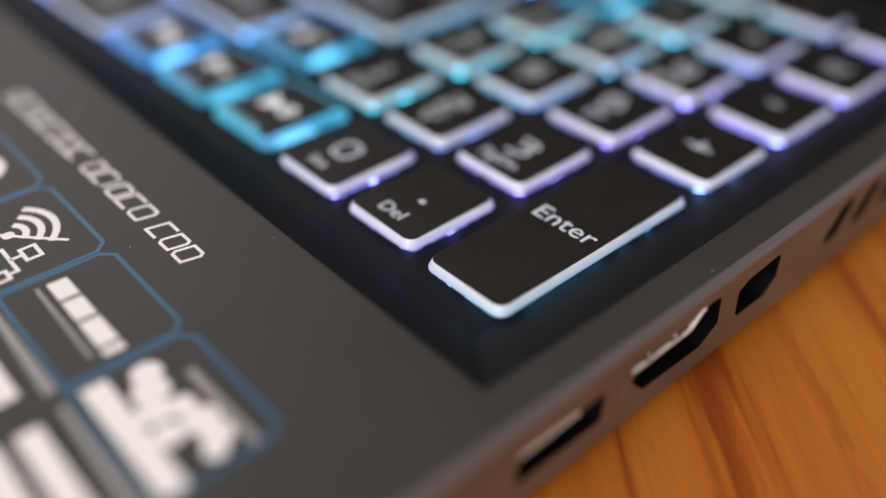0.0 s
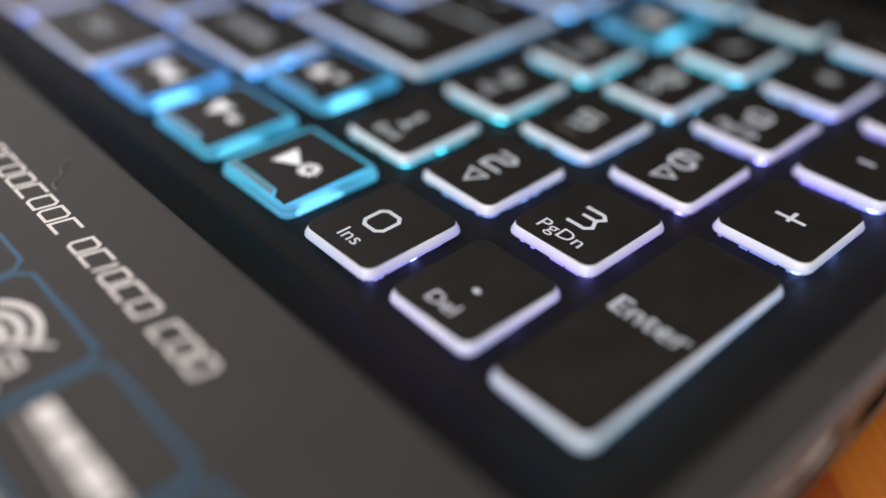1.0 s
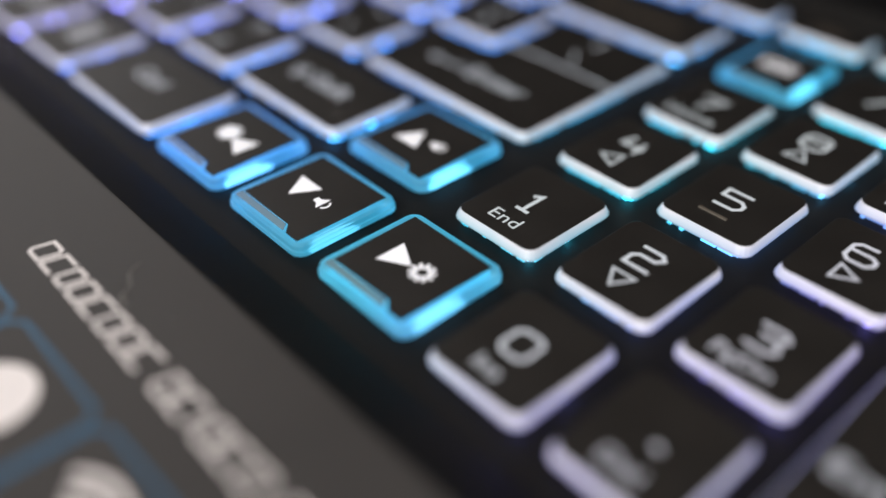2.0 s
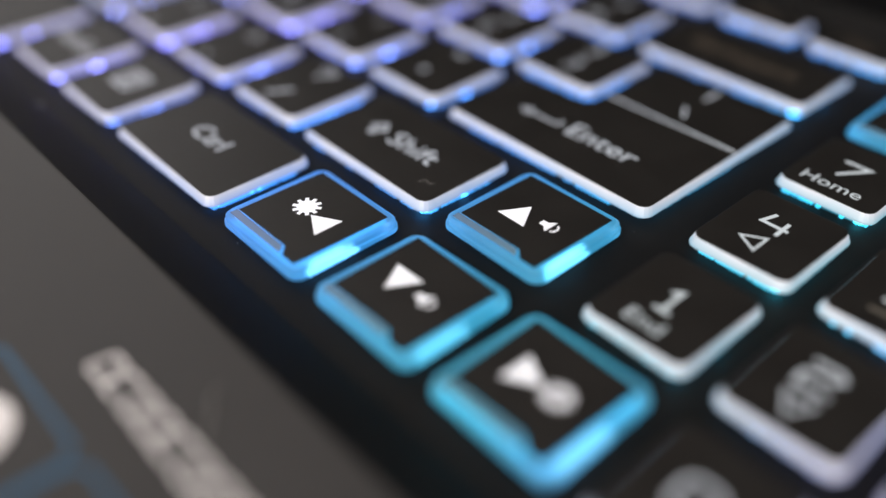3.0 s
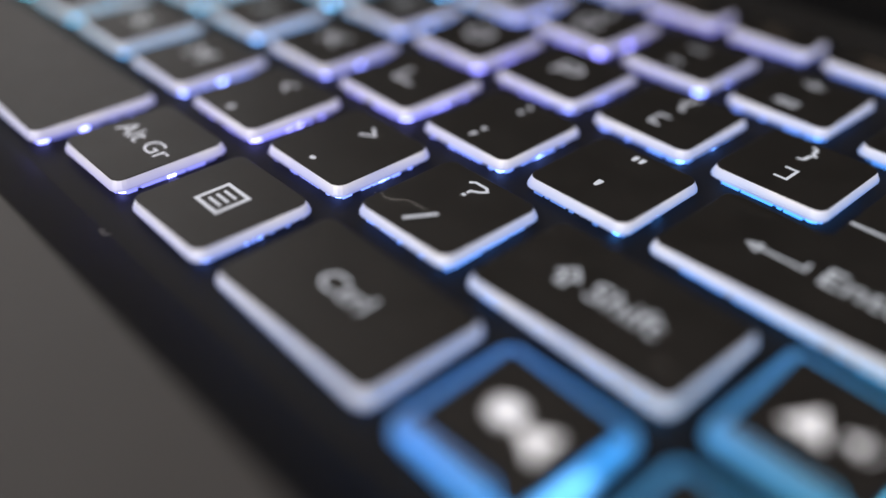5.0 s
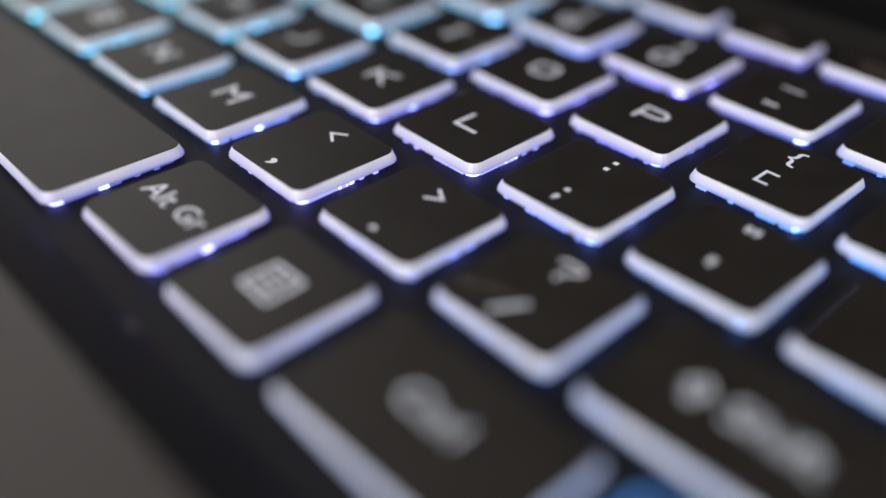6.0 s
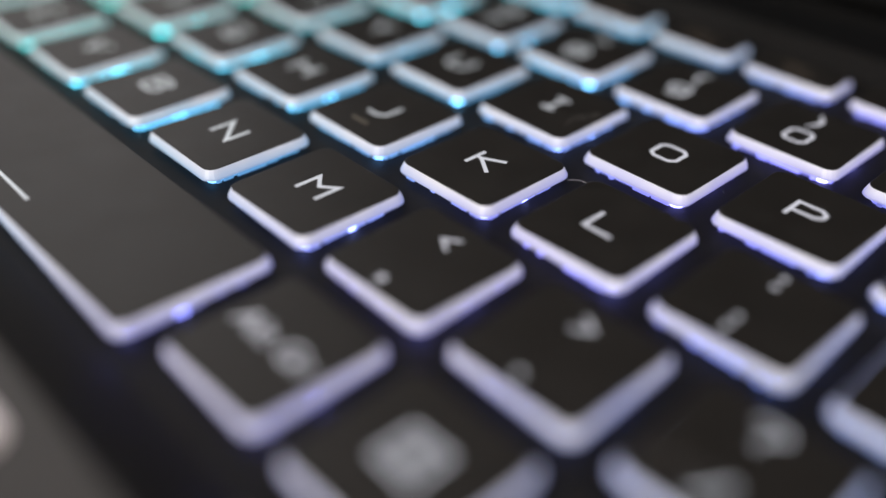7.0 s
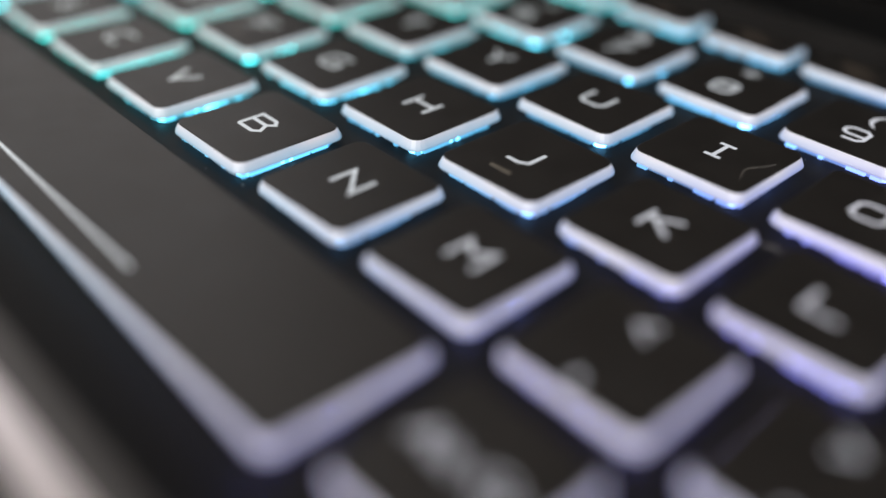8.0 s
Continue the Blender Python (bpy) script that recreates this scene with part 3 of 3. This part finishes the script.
def draw(bm, kind, dx, dy, size, text=""):
    """One piece of a legend: words or a sign."""
    z0, z1 = LZ - 0.01, LZ + 0.02
    if kind == "text":
        letters(bm, text, dx, dy, size, LZ, 1.1, -0.008, 0.03)
    elif kind == "glyph" and text in SIGNS:
        small = text in "<>[]"
        for i, line in enumerate(SIGNS[text].split("|")):
            pts = [(dx + GRID_X[int(q[0])] * size * (0.86 if text.isdigit() else 1.0), dy + GRID_Y[int(q[1])] * size) for q in line.split()]
            loop = pts[0] == pts[-1]
            stroke(bm, pts[:-1] if loop else pts, 0.4 if small or size < 5 else 0.52, z0, z1 + 0.004 * i, loop)
        if text == "?":
            box(bm, dx - 0.28, dx + 0.28, dy - 0.36 * size, dy - 0.26 * size, z0, z1)
    elif kind == "glyph" and text in ":;":
        for q in (-0.95, 0.95):
            box(bm, dx - 0.34, dx + 0.34, dy + q - 0.34, dy + q + 0.34, z0, z1)
        if text == ";":
            box(bm, dx - 0.3, dx + 0.05, dy - 1.75, dy - 1.28, z0, z1)
    elif kind == "glyph":
        letters(bm, text, dx, dy, size, LZ, 1.36, 0.05 if text in ".,;:'\"-_" else 0.0, 0.03)
    elif kind == "bar":
        box(bm, dx - size / 2, dx + size / 2, dy - 0.22, dy + 0.22, z0, z1)
    elif kind == "tri":
        a = {"up": 90, "left": 180, "down": 270, "right": 0}[text]
        pts = [(dx + size * math.cos(radians(a + k)), dy + size * math.sin(radians(a + k))) for k in (0, 120, 240)]
        stroke(bm, pts, 0.32, z0, z1, True)
    elif kind == "menu":
        stroke(bm, rect(dx - size / 2, dx + size / 2, dy - size / 2, dy + size / 2), 0.5, z0, z1, True)
        for k in (-1, 0, 1):
            box(bm, dx - size * 0.28, dx + size * 0.28, dy + k * size * 0.24 - 0.2, dy + k * size * 0.24 + 0.2, z0, z1)
    elif kind == "shift":
        pts = [(-0.5, -1.6), (0.5, -1.6), (0.5, 0.1), (1.4, 0.1), (0, 1.7), (-1.4, 0.1), (-0.5, 0.1)]
        stroke(bm, [(dx + a * size, dy + b * size) for a, b in pts], 0.36, z0, z1, True)
    elif kind == "return":
        stroke(bm, [(dx - 2.2, dy - 0.2), (dx + 3.3, dy - 0.2), (dx + 3.3, dy + 1.2)], 0.36, z0, z1)
        stroke(bm, [(dx - 3.4, dy - 0.2), (dx - 2.1, dy + 0.55), (dx - 2.1, dy - 0.95)], 0.3, z0, z1, True)


P, W, H = 19.05, 15.42, 15.39
Y1, Y2, Y3, Y4, Y5, Y6 = 0.22, 19.42, 38.84, 58.16, 77.47, 95.9


def box_key(x0, x1, y, h, legend=None, label="black key with a lit white skirt", ink=None):
    w = x1 - x0
    return key((x0 + x1) / 2, y, rect(-w / 2, w / 2, -h / 2, h / 2), legend, label, ink)


def letter(c):
    return [("glyph", 0, 0.3, 5.5, c)]


def pair(low, high, y_low=-4.0, y_high=4.3):
    return [("glyph", -0.4, y_low, 5.4, low), ("glyph", -0.4, y_high, 4.6, high)]


ROWS = [
    (Y2, -85.28, ["/?", ".>", ",<", "M", "N", "B", "V", "C", "X", "Z"]),
    (Y3, -76.35, ["'\"", ";:", "L", "K", "J", "H", "G", "F", "D", "S", "A"]),
    (Y4, -62.48, ["]}", "[{", "P", "O", "I", "U", "Y", "T", "R", "E", "W", "Q"]),
    (Y5, -72.43, ["=+", "-_", "0)", "9(", "8*", "7&", "6^", "5%", "4$", "3#", "2@", "1!", "`~"]),
]
for y, x, names in ROWS:
    for k, name in enumerate(names):
        c = x - P * k
        if len(name) == 1:
            lg = letter(name)
            if name in "JF":
                lg.append(("nib", -0.2, -4.3, 3.2))
        elif name[0].isdigit():
            lg = pair(name[0], name[1], -1.8, 4.2)
        elif name[0] in "[]":
            lg = [("glyph", -0.2, -2.4, 4.2, name[0]), ("glyph", -0.3, 4.3, 4.6, name[1])]
        else:
            lg = pair(name[0], name[1], -4.0, 5.0 if name[0] == ";" else 4.3)
        said = "black key marked %s with a lit white skirt" % name if name.isalpha() else "black key with two signs and a lit skirt"
        box_key(c - W / 2, c + W / 2, y, H, lg, said)

# Wide keys of the main block
SH = 15.58
key(-184.1, -0.84, rect(-49.9, 49.9, -9.1, 8.85), [("bar", 0.0, -5.8, 44.0)], "wide black space bar with a lit white skirt")
box_key(-130.34, -115.18, Y1, SH, [("text", 0, 0, 4.0, "Alt Gr")])
box_key(-111.6, -96.18, Y1, SH, [("menu", 0, 0.3, 4.4)])
box_key(-92.75, -67.35, Y1, SH, [("text", -0.3, 0.3, 4.3, "Ctrl")])
box_key(-253.0, -237.8, Y1, SH, [("text", 0, 0, 4.0, "Alt")])
box_key(-272.0, -256.8, Y1, SH, [("bar", 0, 0, 4.0)])
box_key(-291.0, -275.8, Y1, SH, [("text", 0, 0, 4.0, "Fn")])
box_key(-322.0, -294.8, Y1, SH, [("text", 0, 0, 4.4, "Ctrl")])
box_key(-74.49, -48.57, Y2, H, [("shift", -5.4, 0.1, 0.95), ("text", 2.0, 0.0, 4.7, "Shift")])
box_key(-322.0, -268.2, Y2, H, [("shift", -10, 0.1, 0.95), ("text", -3.0, 0.0, 4.7, "Shift")])
box_key(-322.0, -278.4, Y3, H, [("text", -4, 0, 4.2, "Caps Lock")])
box_key(-322.0, -283.4, Y4, H, [("text", -4, 0, 4.2, "Tab")])
box_key(-60.18, -30.4, Y5, H, [("text", 0, 0, 4.2, "Backspace")], ink=M_DIM)
ex, ey = -47.4, 48.5
lo, hi = Y3 - H / 2, Y4 + H / 2
L_shape = [(-65.36, lo), (-29.42, lo), (-29.42, hi), (-52.3, hi), (-52.3, Y3 + H / 2 + 0.6), (-65.36, Y3 + H / 2 + 0.6)]
key(ex, ey, [(a - ex, b - ey) for a, b in L_shape],
    [("return", -54.2 - ex, 39.2 - ey, 1.0), ("text", -43.4 - ex, 39.5 - ey, 4.9, "Enter"), ("bar", -40.9 - ex, 51.3 - ey, 22.0),
     ("glyph", -41.0 - ex, 55.4 - ey, 4.2, "\\"), ("glyph", -41.2 - ex, 63.0 - ey, 4.2, "|")], "large black bent enter key with a lit skirt")

# Low keys of the top row, their print too small to read
for k in range(-10, 11):
    x0 = -146.4 + 17.35 * k
    if -325 < x0 < 32:
        box_key(x0, x0 + 14.5, Y6, 8.0, [("bar", -1, 1.0, 4.0), ("bar", 0.5, -1.2, 5.0)], "low black key of the top row", M_DIM)

# Number block
NP, NW, NH, YN = 16.67, 13.17, 15.26, -0.18
PAD = [
    (0, YN, "0", "Ins"), (1, YN, ".", "Del"),
    (-1, Y2, "1", "End"), (0, Y2, "2", "down"), (1, Y2, "3", "PgDn"),
    (-1, Y3, "4", "left"), (0, Y3, "5", "bar"), (1, Y3, "6", "right"), (2, Y3, "+", ""),
    (-1, Y4, "7", "Home"), (0, Y4, "8", "up"), (1, Y4, "9", "PgUp"), (2, Y4, "-", ""),
    (0, Y5, "/", ""), (1, Y5, "*", ""), (2, Y5, "bars", ""),
]
for c, y, big, sub in PAD:
    if big == "bars":
        lg = [("bar", 0, 1, 5.0), ("bar", 0, -1, 4.0)]
    elif sub in ("down", "left", "right", "up"):
        lg = [("glyph", -0.4, 1.6, 6.0, big), ("tri", -0.5, -3.2, 1.8, sub)]
    elif sub == "bar":
        lg = [("glyph", -0.3, 0.2, 6.0, big), ("nib", -0.5, -4.2, 4.0)]
    elif sub == "Del":
        lg = [("glyph", 0.6, 1.1, 6.0, big), ("text", -0.5, -4.6, 3.0, sub)]
    elif sub:
        lg = [("glyph", -0.3, 0.2, 6.0, big), ("text", -0.5, -4.6, 3.0, sub)]
    else:
        lg = [("glyph", 0, 0.2, 6.0, big)]
    box_key(c * NP - NW / 2, c * NP + NW / 2, y, NH, lg)
yb, yt = YN - NH / 2 - 0.45, Y2 + NH / 2
key(2 * NP, (yb + yt) / 2, rect(-NW / 2, NW / 2, -(yt - yb) / 2, (yt - yb) / 2), [("text", 0.1, 0.2, 4.2, "Enter")], "tall black enter key with a lit white skirt")


# Clear blue keys with a black plate set in
def clear_key(x, y, w, h, icons, label):
    at = (x * MM, y * MM, WELL * MM)
    o = rect(-w / 2, w / 2, -h / 2, h / 2)
    tag = (round(w, 2), round(h, 2))

    def body(bm):
        return loft(bm, [(rounded(offset(o, 0.15), 1.6), 0.3 + LIFT), (rounded(offset(o, 0.15), 1.6), 0.9 + LIFT), (rounded(offset(o, -0.05), 1.5), 0.95 + LIFT), (rounded(offset(o, -0.05), 1.5), 1.6 + LIFT), (rounded(offset(o, -0.4), 1.3), TOP)])

    def plate(bm):
        a, b, c, d = -w / 2 + 1.25, w / 2 - 1.2, -h / 2 + 0.75, h / 2 - 1.1
        return slab(bm, [(a, c + 1.25), (a + 0.62 * w, c + 1.25), (a + 0.7 * w, c), (b, c), (b, d), (a, d)], TOP - 0.02, TOP + 0.05)

    def tab(bm):
        a, c = -w / 2 + 1.0, -h / 2 + 0.75
        return loft(bm, [([(a, c), (a + 0.68 * w, c), (a + 0.62 * w, c + 1.15), (a, c + 1.15)], TOP - 0.04), ([(a, c + 0.1), (a + 0.67 * w, c + 0.1), (a + 0.62 * w, c + 1.1), (a, c + 1.1)], TOP + 0.02)])

    # Glowing slab for the lamp light below the clear body
    def under(bm):
        return slab(bm, rounded(offset(o, -1.0), 1.0), 0.004, 0.28 + LIFT)

    def spot(bm):
        rings = [([(w / 2 - 1.1, h * a), (w / 2 - 0.5, h * a), (w / 2 - 0.42, h * (a + b) / 2), (w / 2 - 0.5, h * b), (w / 2 - 1.1, h * b)], z + LIFT)
                 for a, b, z in ((-0.38, 0.1, 0.32), (-0.36, 0.06, 0.7), (-0.3, -0.06, 1.05))]
        return loft(bm, rings)

    k = part("key", None, None, laptop, label, at, shared("clear_key", tag, body, M_CLEAR))
    part("key_top", None, None, k, "black plate", (0, 0, 0), shared("plate", tag, plate, M_TOP))
    part("bevel", None, None, k, "", (0, 0, 0), shared("bevel", tag, tab, M_TAB))
    part("stem", None, None, k, "", (0, 0, 0), shared("clear_stem", tag, under, M_LEAK))
    part("light_spot", None, None, k, "", (0, 0, 0), shared("clear_spot", tag, spot, M_PATCH))
    bm = bmesh.new()
    z0, z1 = TOP + 0.051, TOP + 0.09
    for kind, dx, dy, s in icons:
        if kind in ("up", "left", "down", "right"):
            a = {"up": 90, "left": 180, "down": 270, "right": 0}[kind]
            slab(bm, [(dx + s * math.cos(radians(a + q)), dy + s * math.sin(radians(a + q))) for q in (0, 120, 240)], z0, z1)
        elif kind == "sun":
            stroke(bm, disc(dx, dy, s * 0.62, 14), s * 0.26, z0, z1, True)
            for q in range(10):
                a = radians(36 * q)
                stroke(bm, [(dx + s * 0.72 * math.cos(a), dy + s * 0.72 * math.sin(a)), (dx + s * 1.15 * math.cos(a), dy + s * 1.15 * math.sin(a))], s * 0.3, z0, z1)
        elif kind == "fullsun":
            slab(bm, disc(dx, dy, s * 0.8, 14), z0, z1)
            for q in range(10):
                a = radians(36 * q)
                stroke(bm, [(dx + s * 0.7 * math.cos(a), dy + s * 0.7 * math.sin(a)), (dx + s * 1.15 * math.cos(a), dy + s * 1.15 * math.sin(a))], s * 0.3, z0, z1)
        elif kind == "speaker":
            slab(bm, [(dx - s, dy - 0.35 * s), (dx - 0.4 * s, dy - 0.35 * s), (dx + 0.3 * s, dy - s), (dx + 0.3 * s, dy + s), (dx - 0.4 * s, dy + 0.35 * s), (dx - s, dy + 0.35 * s)], z0, z1)
            stroke(bm, arc(dx + 0.3 * s, dy, 0.75 * s, -60, 60, 6), 0.2 * s, z0, z1)
        elif kind == "bars":
            for q in (-0.9, 0.9):
                box(bm, dx - s, dx + s, dy + q - 0.4, dy + q + 0.4, z0, z1)
    part("legend", bm, M_ICON, k)
    return k


AW, AH, AY = 15.84, 15.58, 0.08
CLEAR = "clear blue key with a black plate and white signs"
clear_key(-18.1, AY, AW, AH, [("right", -2.2, 0.0, 2.5), ("sun", 2.1, 0.1, 1.45)], CLEAR)
clear_key(-37.15, AY, AW, AH, [("down", -2.3, 0.5, 2.5), ("speaker", 2.2, -0.1, 1.2)], CLEAR)
clear_key(-56.2, AY, AW, AH, [("fullsun", -1.6, 0.7, 1.6), ("left", 2.6, 0.0, 2.4)], CLEAR)
clear_key(-37.58, 19.82, AW, AH, [("up", -1.7, -1.0, 2.5), ("speaker", 2.4, 0.1, 1.2)], CLEAR)
clear_key(-16.67, Y5 - 0.2, 13.4, 15.6, [("bars", 0, 0, 3.0)], "clear blue key with a black plate and a white badge")

# ---- printed film on the palm rest ----
sticker = thing("palm_rest_print", "white and blue printed badges on a black palm rest", "print", at=(0, 0, PALM * MM))
FZ0, FZ1 = 0.003, 0.03


def cell(x0, x1, y0, y1):
    pts = [(x0, y0), (x1, y0), (x1, y1 - 1.4), (x1 - 1.4, y1), (x0 + 1.4, y1), (x0, y1 - 1.4)]
    part("cell_outline", stroke(bmesh.new(), pts, 0.55, FZ0, FZ1, True), M_PRINT_BLUE, sticker, "thin blue printed outline")


for k in range(-3, 3):
    cell(-18.5 + 19.55 * k, 0.35 + 19.55 * k, -50.3, -36.6)
    part("divider", slab(bmesh.new(), [(-17 + 19.6 * k, -51.9), (0.2 + 19.6 * k, -52.2), (0.2 + 19.6 * k, -50.9), (-17 + 19.6 * k, -51.1)], FZ0, FZ1), M_PRINT_GREY, sticker)
# model name as plain slanted shapes, one a character
x = -48.4
for k, w in enumerate([3.0, 3.0, 2.6, 3.0, 3.1, 3.0, 3.1, 3.0, 0, 2.8, 3.0, 1.0, 2.8, 3.1, 3.1, 0, 2.9, 2.9, 2.9]):
    if w == 0:
        x += 1.9
        continue
    y0, y1 = -31.5, -28.6
    lean = 0.22
    if w == 1.0:
        pts, loop = [(x + 0.2, y0), (x + 0.2, y1)], False
    else:
        r, c = x + w - 0.4, 0.5
        loop = k % 3 != 1
        pts = [(r, y0), (r, y1 - c), (r - c, y1), (x, y1), (x, y0 + c), (x + c, y0)] if loop else [(r, y1), (x, y1), (x, y0), (r, y0)]
    bm = stroke(bmesh.new(), [(px + (py - y0) * lean - 0.3, py) for px, py in pts], 0.42, FZ0, FZ1, loop)
    part("badge_shape", bm, M_PRINT, sticker)
    x += w + 0.38
# wireless sign, slash and network sign
for r in (2.4, 4.2, 6.0):
    part("wireless_arc", stroke(bmesh.new(), arc(-10.2, -45.2, r, 40, 140, 10), 0.9, FZ0, FZ1), M_PRINT, sticker)
part("wireless_dot", slab(bmesh.new(), disc(-10.2, -44.9, 0.8), FZ0, FZ1), M_PRINT, sticker)
part("slash", stroke(bmesh.new(), [(-12.0, -46.6), (-4.3, -39.6)], 0.45, FZ0, FZ1 + 0.006), M_PRINT, sticker)
bm = bmesh.new()
stroke(bm, rect(-6.2, -3.6, -45.0, -43.2), 0.5, FZ0, FZ1, True)
stroke(bm, rect(-8.6, -6.8, -49.4, -47.8), 0.5, FZ0, FZ1, True)
stroke(bm, rect(-3.2, -1.4, -49.4, -47.8), 0.5, FZ0, FZ1, True)
stroke(bm, [(-7.7, -47.6), (-7.7, -46.6), (-2.3, -46.6), (-2.3, -47.6)], 0.5, FZ0, FZ1)
stroke(bm, [(-5.0, -46.6), (-5.0, -45.2)], 0.5, FZ0, FZ1)
part("network_sign", bm, M_PRINT, sticker)
# badge of four blocks over a thin grey line
for x0, x1 in ((2.6, 6.4), (7.0, 11.0), (11.6, 16.6), (17.2, 18.4)):
    part("badge_shape", slab(bmesh.new(), [(x0, -45.2), (x1, -45.2), (x1 + 0.1, -42.8), (x0 + 0.1, -42.8)], FZ0, FZ1), M_PRINT, sticker)
part("badge_shape", box(bmesh.new(), 2.6, 17.6, -46.6, -46.1, FZ0, FZ1), M_PRINT_GREY, sticker)
# badge of thick blocks
for k, pts in enumerate((rect(21.6, 39.2, -49.4, -46.6), disc(23.6, -43.1, 1.7), disc(26.2, -43.9, 2.0), disc(29.0, -45.0, 1.8), disc(30.0, -42.6, 1.5), disc(33.0, -42.0, 1.9), disc(35.6, -41.8, 1.7), disc(32.6, -45.2, 1.6), disc(37.2, -42.9, 1.2))):
    part("badge_shape", slab(bmesh.new(), pts, FZ0, FZ1 + 0.005 * k), M_PRINT, sticker)
part("badge_shape", box(bmesh.new(), 26.0, 39.0, -40.0, -39.0, FZ0, FZ1), M_PRINT_GREY, sticker)
for k in range(-3, 3):
    for j in range(3):
        part("badge_shape", box(bmesh.new(), -16 + 19.6 * k, -1.5 + 19.6 * k - 3 * (j % 2), -56.6 - 4 * j, -54.0 - 4 * j, FZ0, FZ1), M_PRINT, sticker)
for k in (-2, -1):
    part("badge_shape", slab(bmesh.new(), disc(-9 + 19.6 * k, -43.5, 4.7, 20), FZ0, FZ1), M_PRINT, sticker)

# ---- dust, lint and hairs on the laptop ----
M_DUST = material("pale_dust", (0.4, 0.39, 0.38), 0.9)
rng = random.Random(5)


def specks(count, x0, x1, y0, y1, z):
    bm = bmesh.new()
    for _ in range(count):
        x, y, r = rng.uniform(x0, x1), rng.uniform(y0, y1), rng.choice((0.03, 0.05, 0.06, 0.11))
        pts = [(x + r * math.cos(a + 0.3) * rng.uniform(0.6, 1.4), y + r * math.sin(a + 0.3) * rng.uniform(0.6, 1.4)) for a in (0, 1.26, 2.5, 3.77, 5.0)]
        slab(bm, pts, z + 0.002, z + 0.03)
    return bm


for args in ((160, -240, 42, -112, -20, PALM), (140, -240, 42, -11, 100, WELL), (30, 44, 52, -20, 100, PALM)):
    tagged(part("dust", specks(*args) if args[1] < 44 else specks(12, 50.2, 52.6, -20, 90, PALM), M_DUST, None), "fine pale dust specks on the laptop", "dust", kind="stuff")


bm = bmesh.new()
for x0, x1, y0, y1 in KEY_TOPS:
    for _ in range(rng.choice((0, 1, 2, 3)) if x0 > -200 else 0):
        x, y, r = rng.uniform(x0, x1), rng.uniform(y0, y1), rng.choice((0.02, 0.03, 0.04, 0.06))
        slab(bm, [(x + r * math.cos(a) * rng.uniform(0.6, 1.4), y + r * math.sin(a) * rng.uniform(0.6, 1.4)) for a in (0, 1.3, 2.5, 3.8, 5.0)], KT + 0.402, KT + 0.42)
tagged(part("dust", bm, M_NIB, None), "fine dull dust specks on the keys", "dust", kind="stuff")


def hair(pts, z, r=0.04):
    """A fine curled hair lying on a surface, through a few points."""
    line = []
    for i in range(len(pts) - 1):
        p0, p1, p2, p3 = (Vector(pts[min(max(j, 0), len(pts) - 1)]) for j in (i - 1, i, i + 1, i + 2))
        for k in range(6):
            u = k / 6
            line.append(0.5 * (2 * p1 + (p2 - p0) * u + (2 * p0 - 5 * p1 + 4 * p2 - p3) * u * u + (3 * p1 - p0 - 3 * p2 + p3) * u ** 3))
    line.append(Vector(pts[-1]))
    bm, rings = bmesh.new(), []
    for k, p in enumerate(line):
        d = (line[min(k + 1, len(line) - 1)] - line[max(k - 1, 0)]).normalized()
        side = Vector((-d.y, d.x)) * r
        h = z + 0.01 + 0.1 * math.sin(math.pi * k / (len(line) - 1))
        rings.append([bm.verts.new(Vector((q.x, q.y, g)) * MM) for q, g in ((p + side, h + r), (p, h + 2 * r), (p - side, h + r), (p, h))])
    for u, w in zip(rings, rings[1:]):
        for i in range(4):
            j = (i + 1) % 4
            bm.faces.new((u[i], u[j], w[j], w[i]))
    bm.faces.new(rings[0])
    bm.faces.new(rings[-1][::-1])
    tagged(part("hair", bm, M_DUST, None), "fine pale curled hair lying on the laptop", "hair", group="hairs on the laptop")


hair([(-37.8, -23.2), (-36.6, -25.0), (-35.0, -25.6), (-33.6, -27.4), (-32.0, -27.6)], PALM, 0.05)
hair([(-92.6, 15.2), (-91.2, 14.9), (-90.0, 15.4), (-89.0, 16.4), (-87.6, 16.5), (-86.1, 16.8)], KT + 0.4, 0.018)
hair([(-133.4, 54.4), (-134.0, 56.6), (-133.0, 58.4), (-132.3, 60.4)], KT + 0.4, 0.018)
hair([(-110.1, -12.6), (-109.7, -11.8), (-109.0, -12.3), (-108.6, -11.6)], WELL + 0.3, 0.04)
hair([(-53.0, 14.6), (-52.4, 15.6), (-51.6, 15.2), (-51.2, 16.0)], KT + 0.4, 0.018)
hair([(-126.2, 46.6), (-124.8, 47.6), (-123.6, 47.4)], WELL, 0.03)
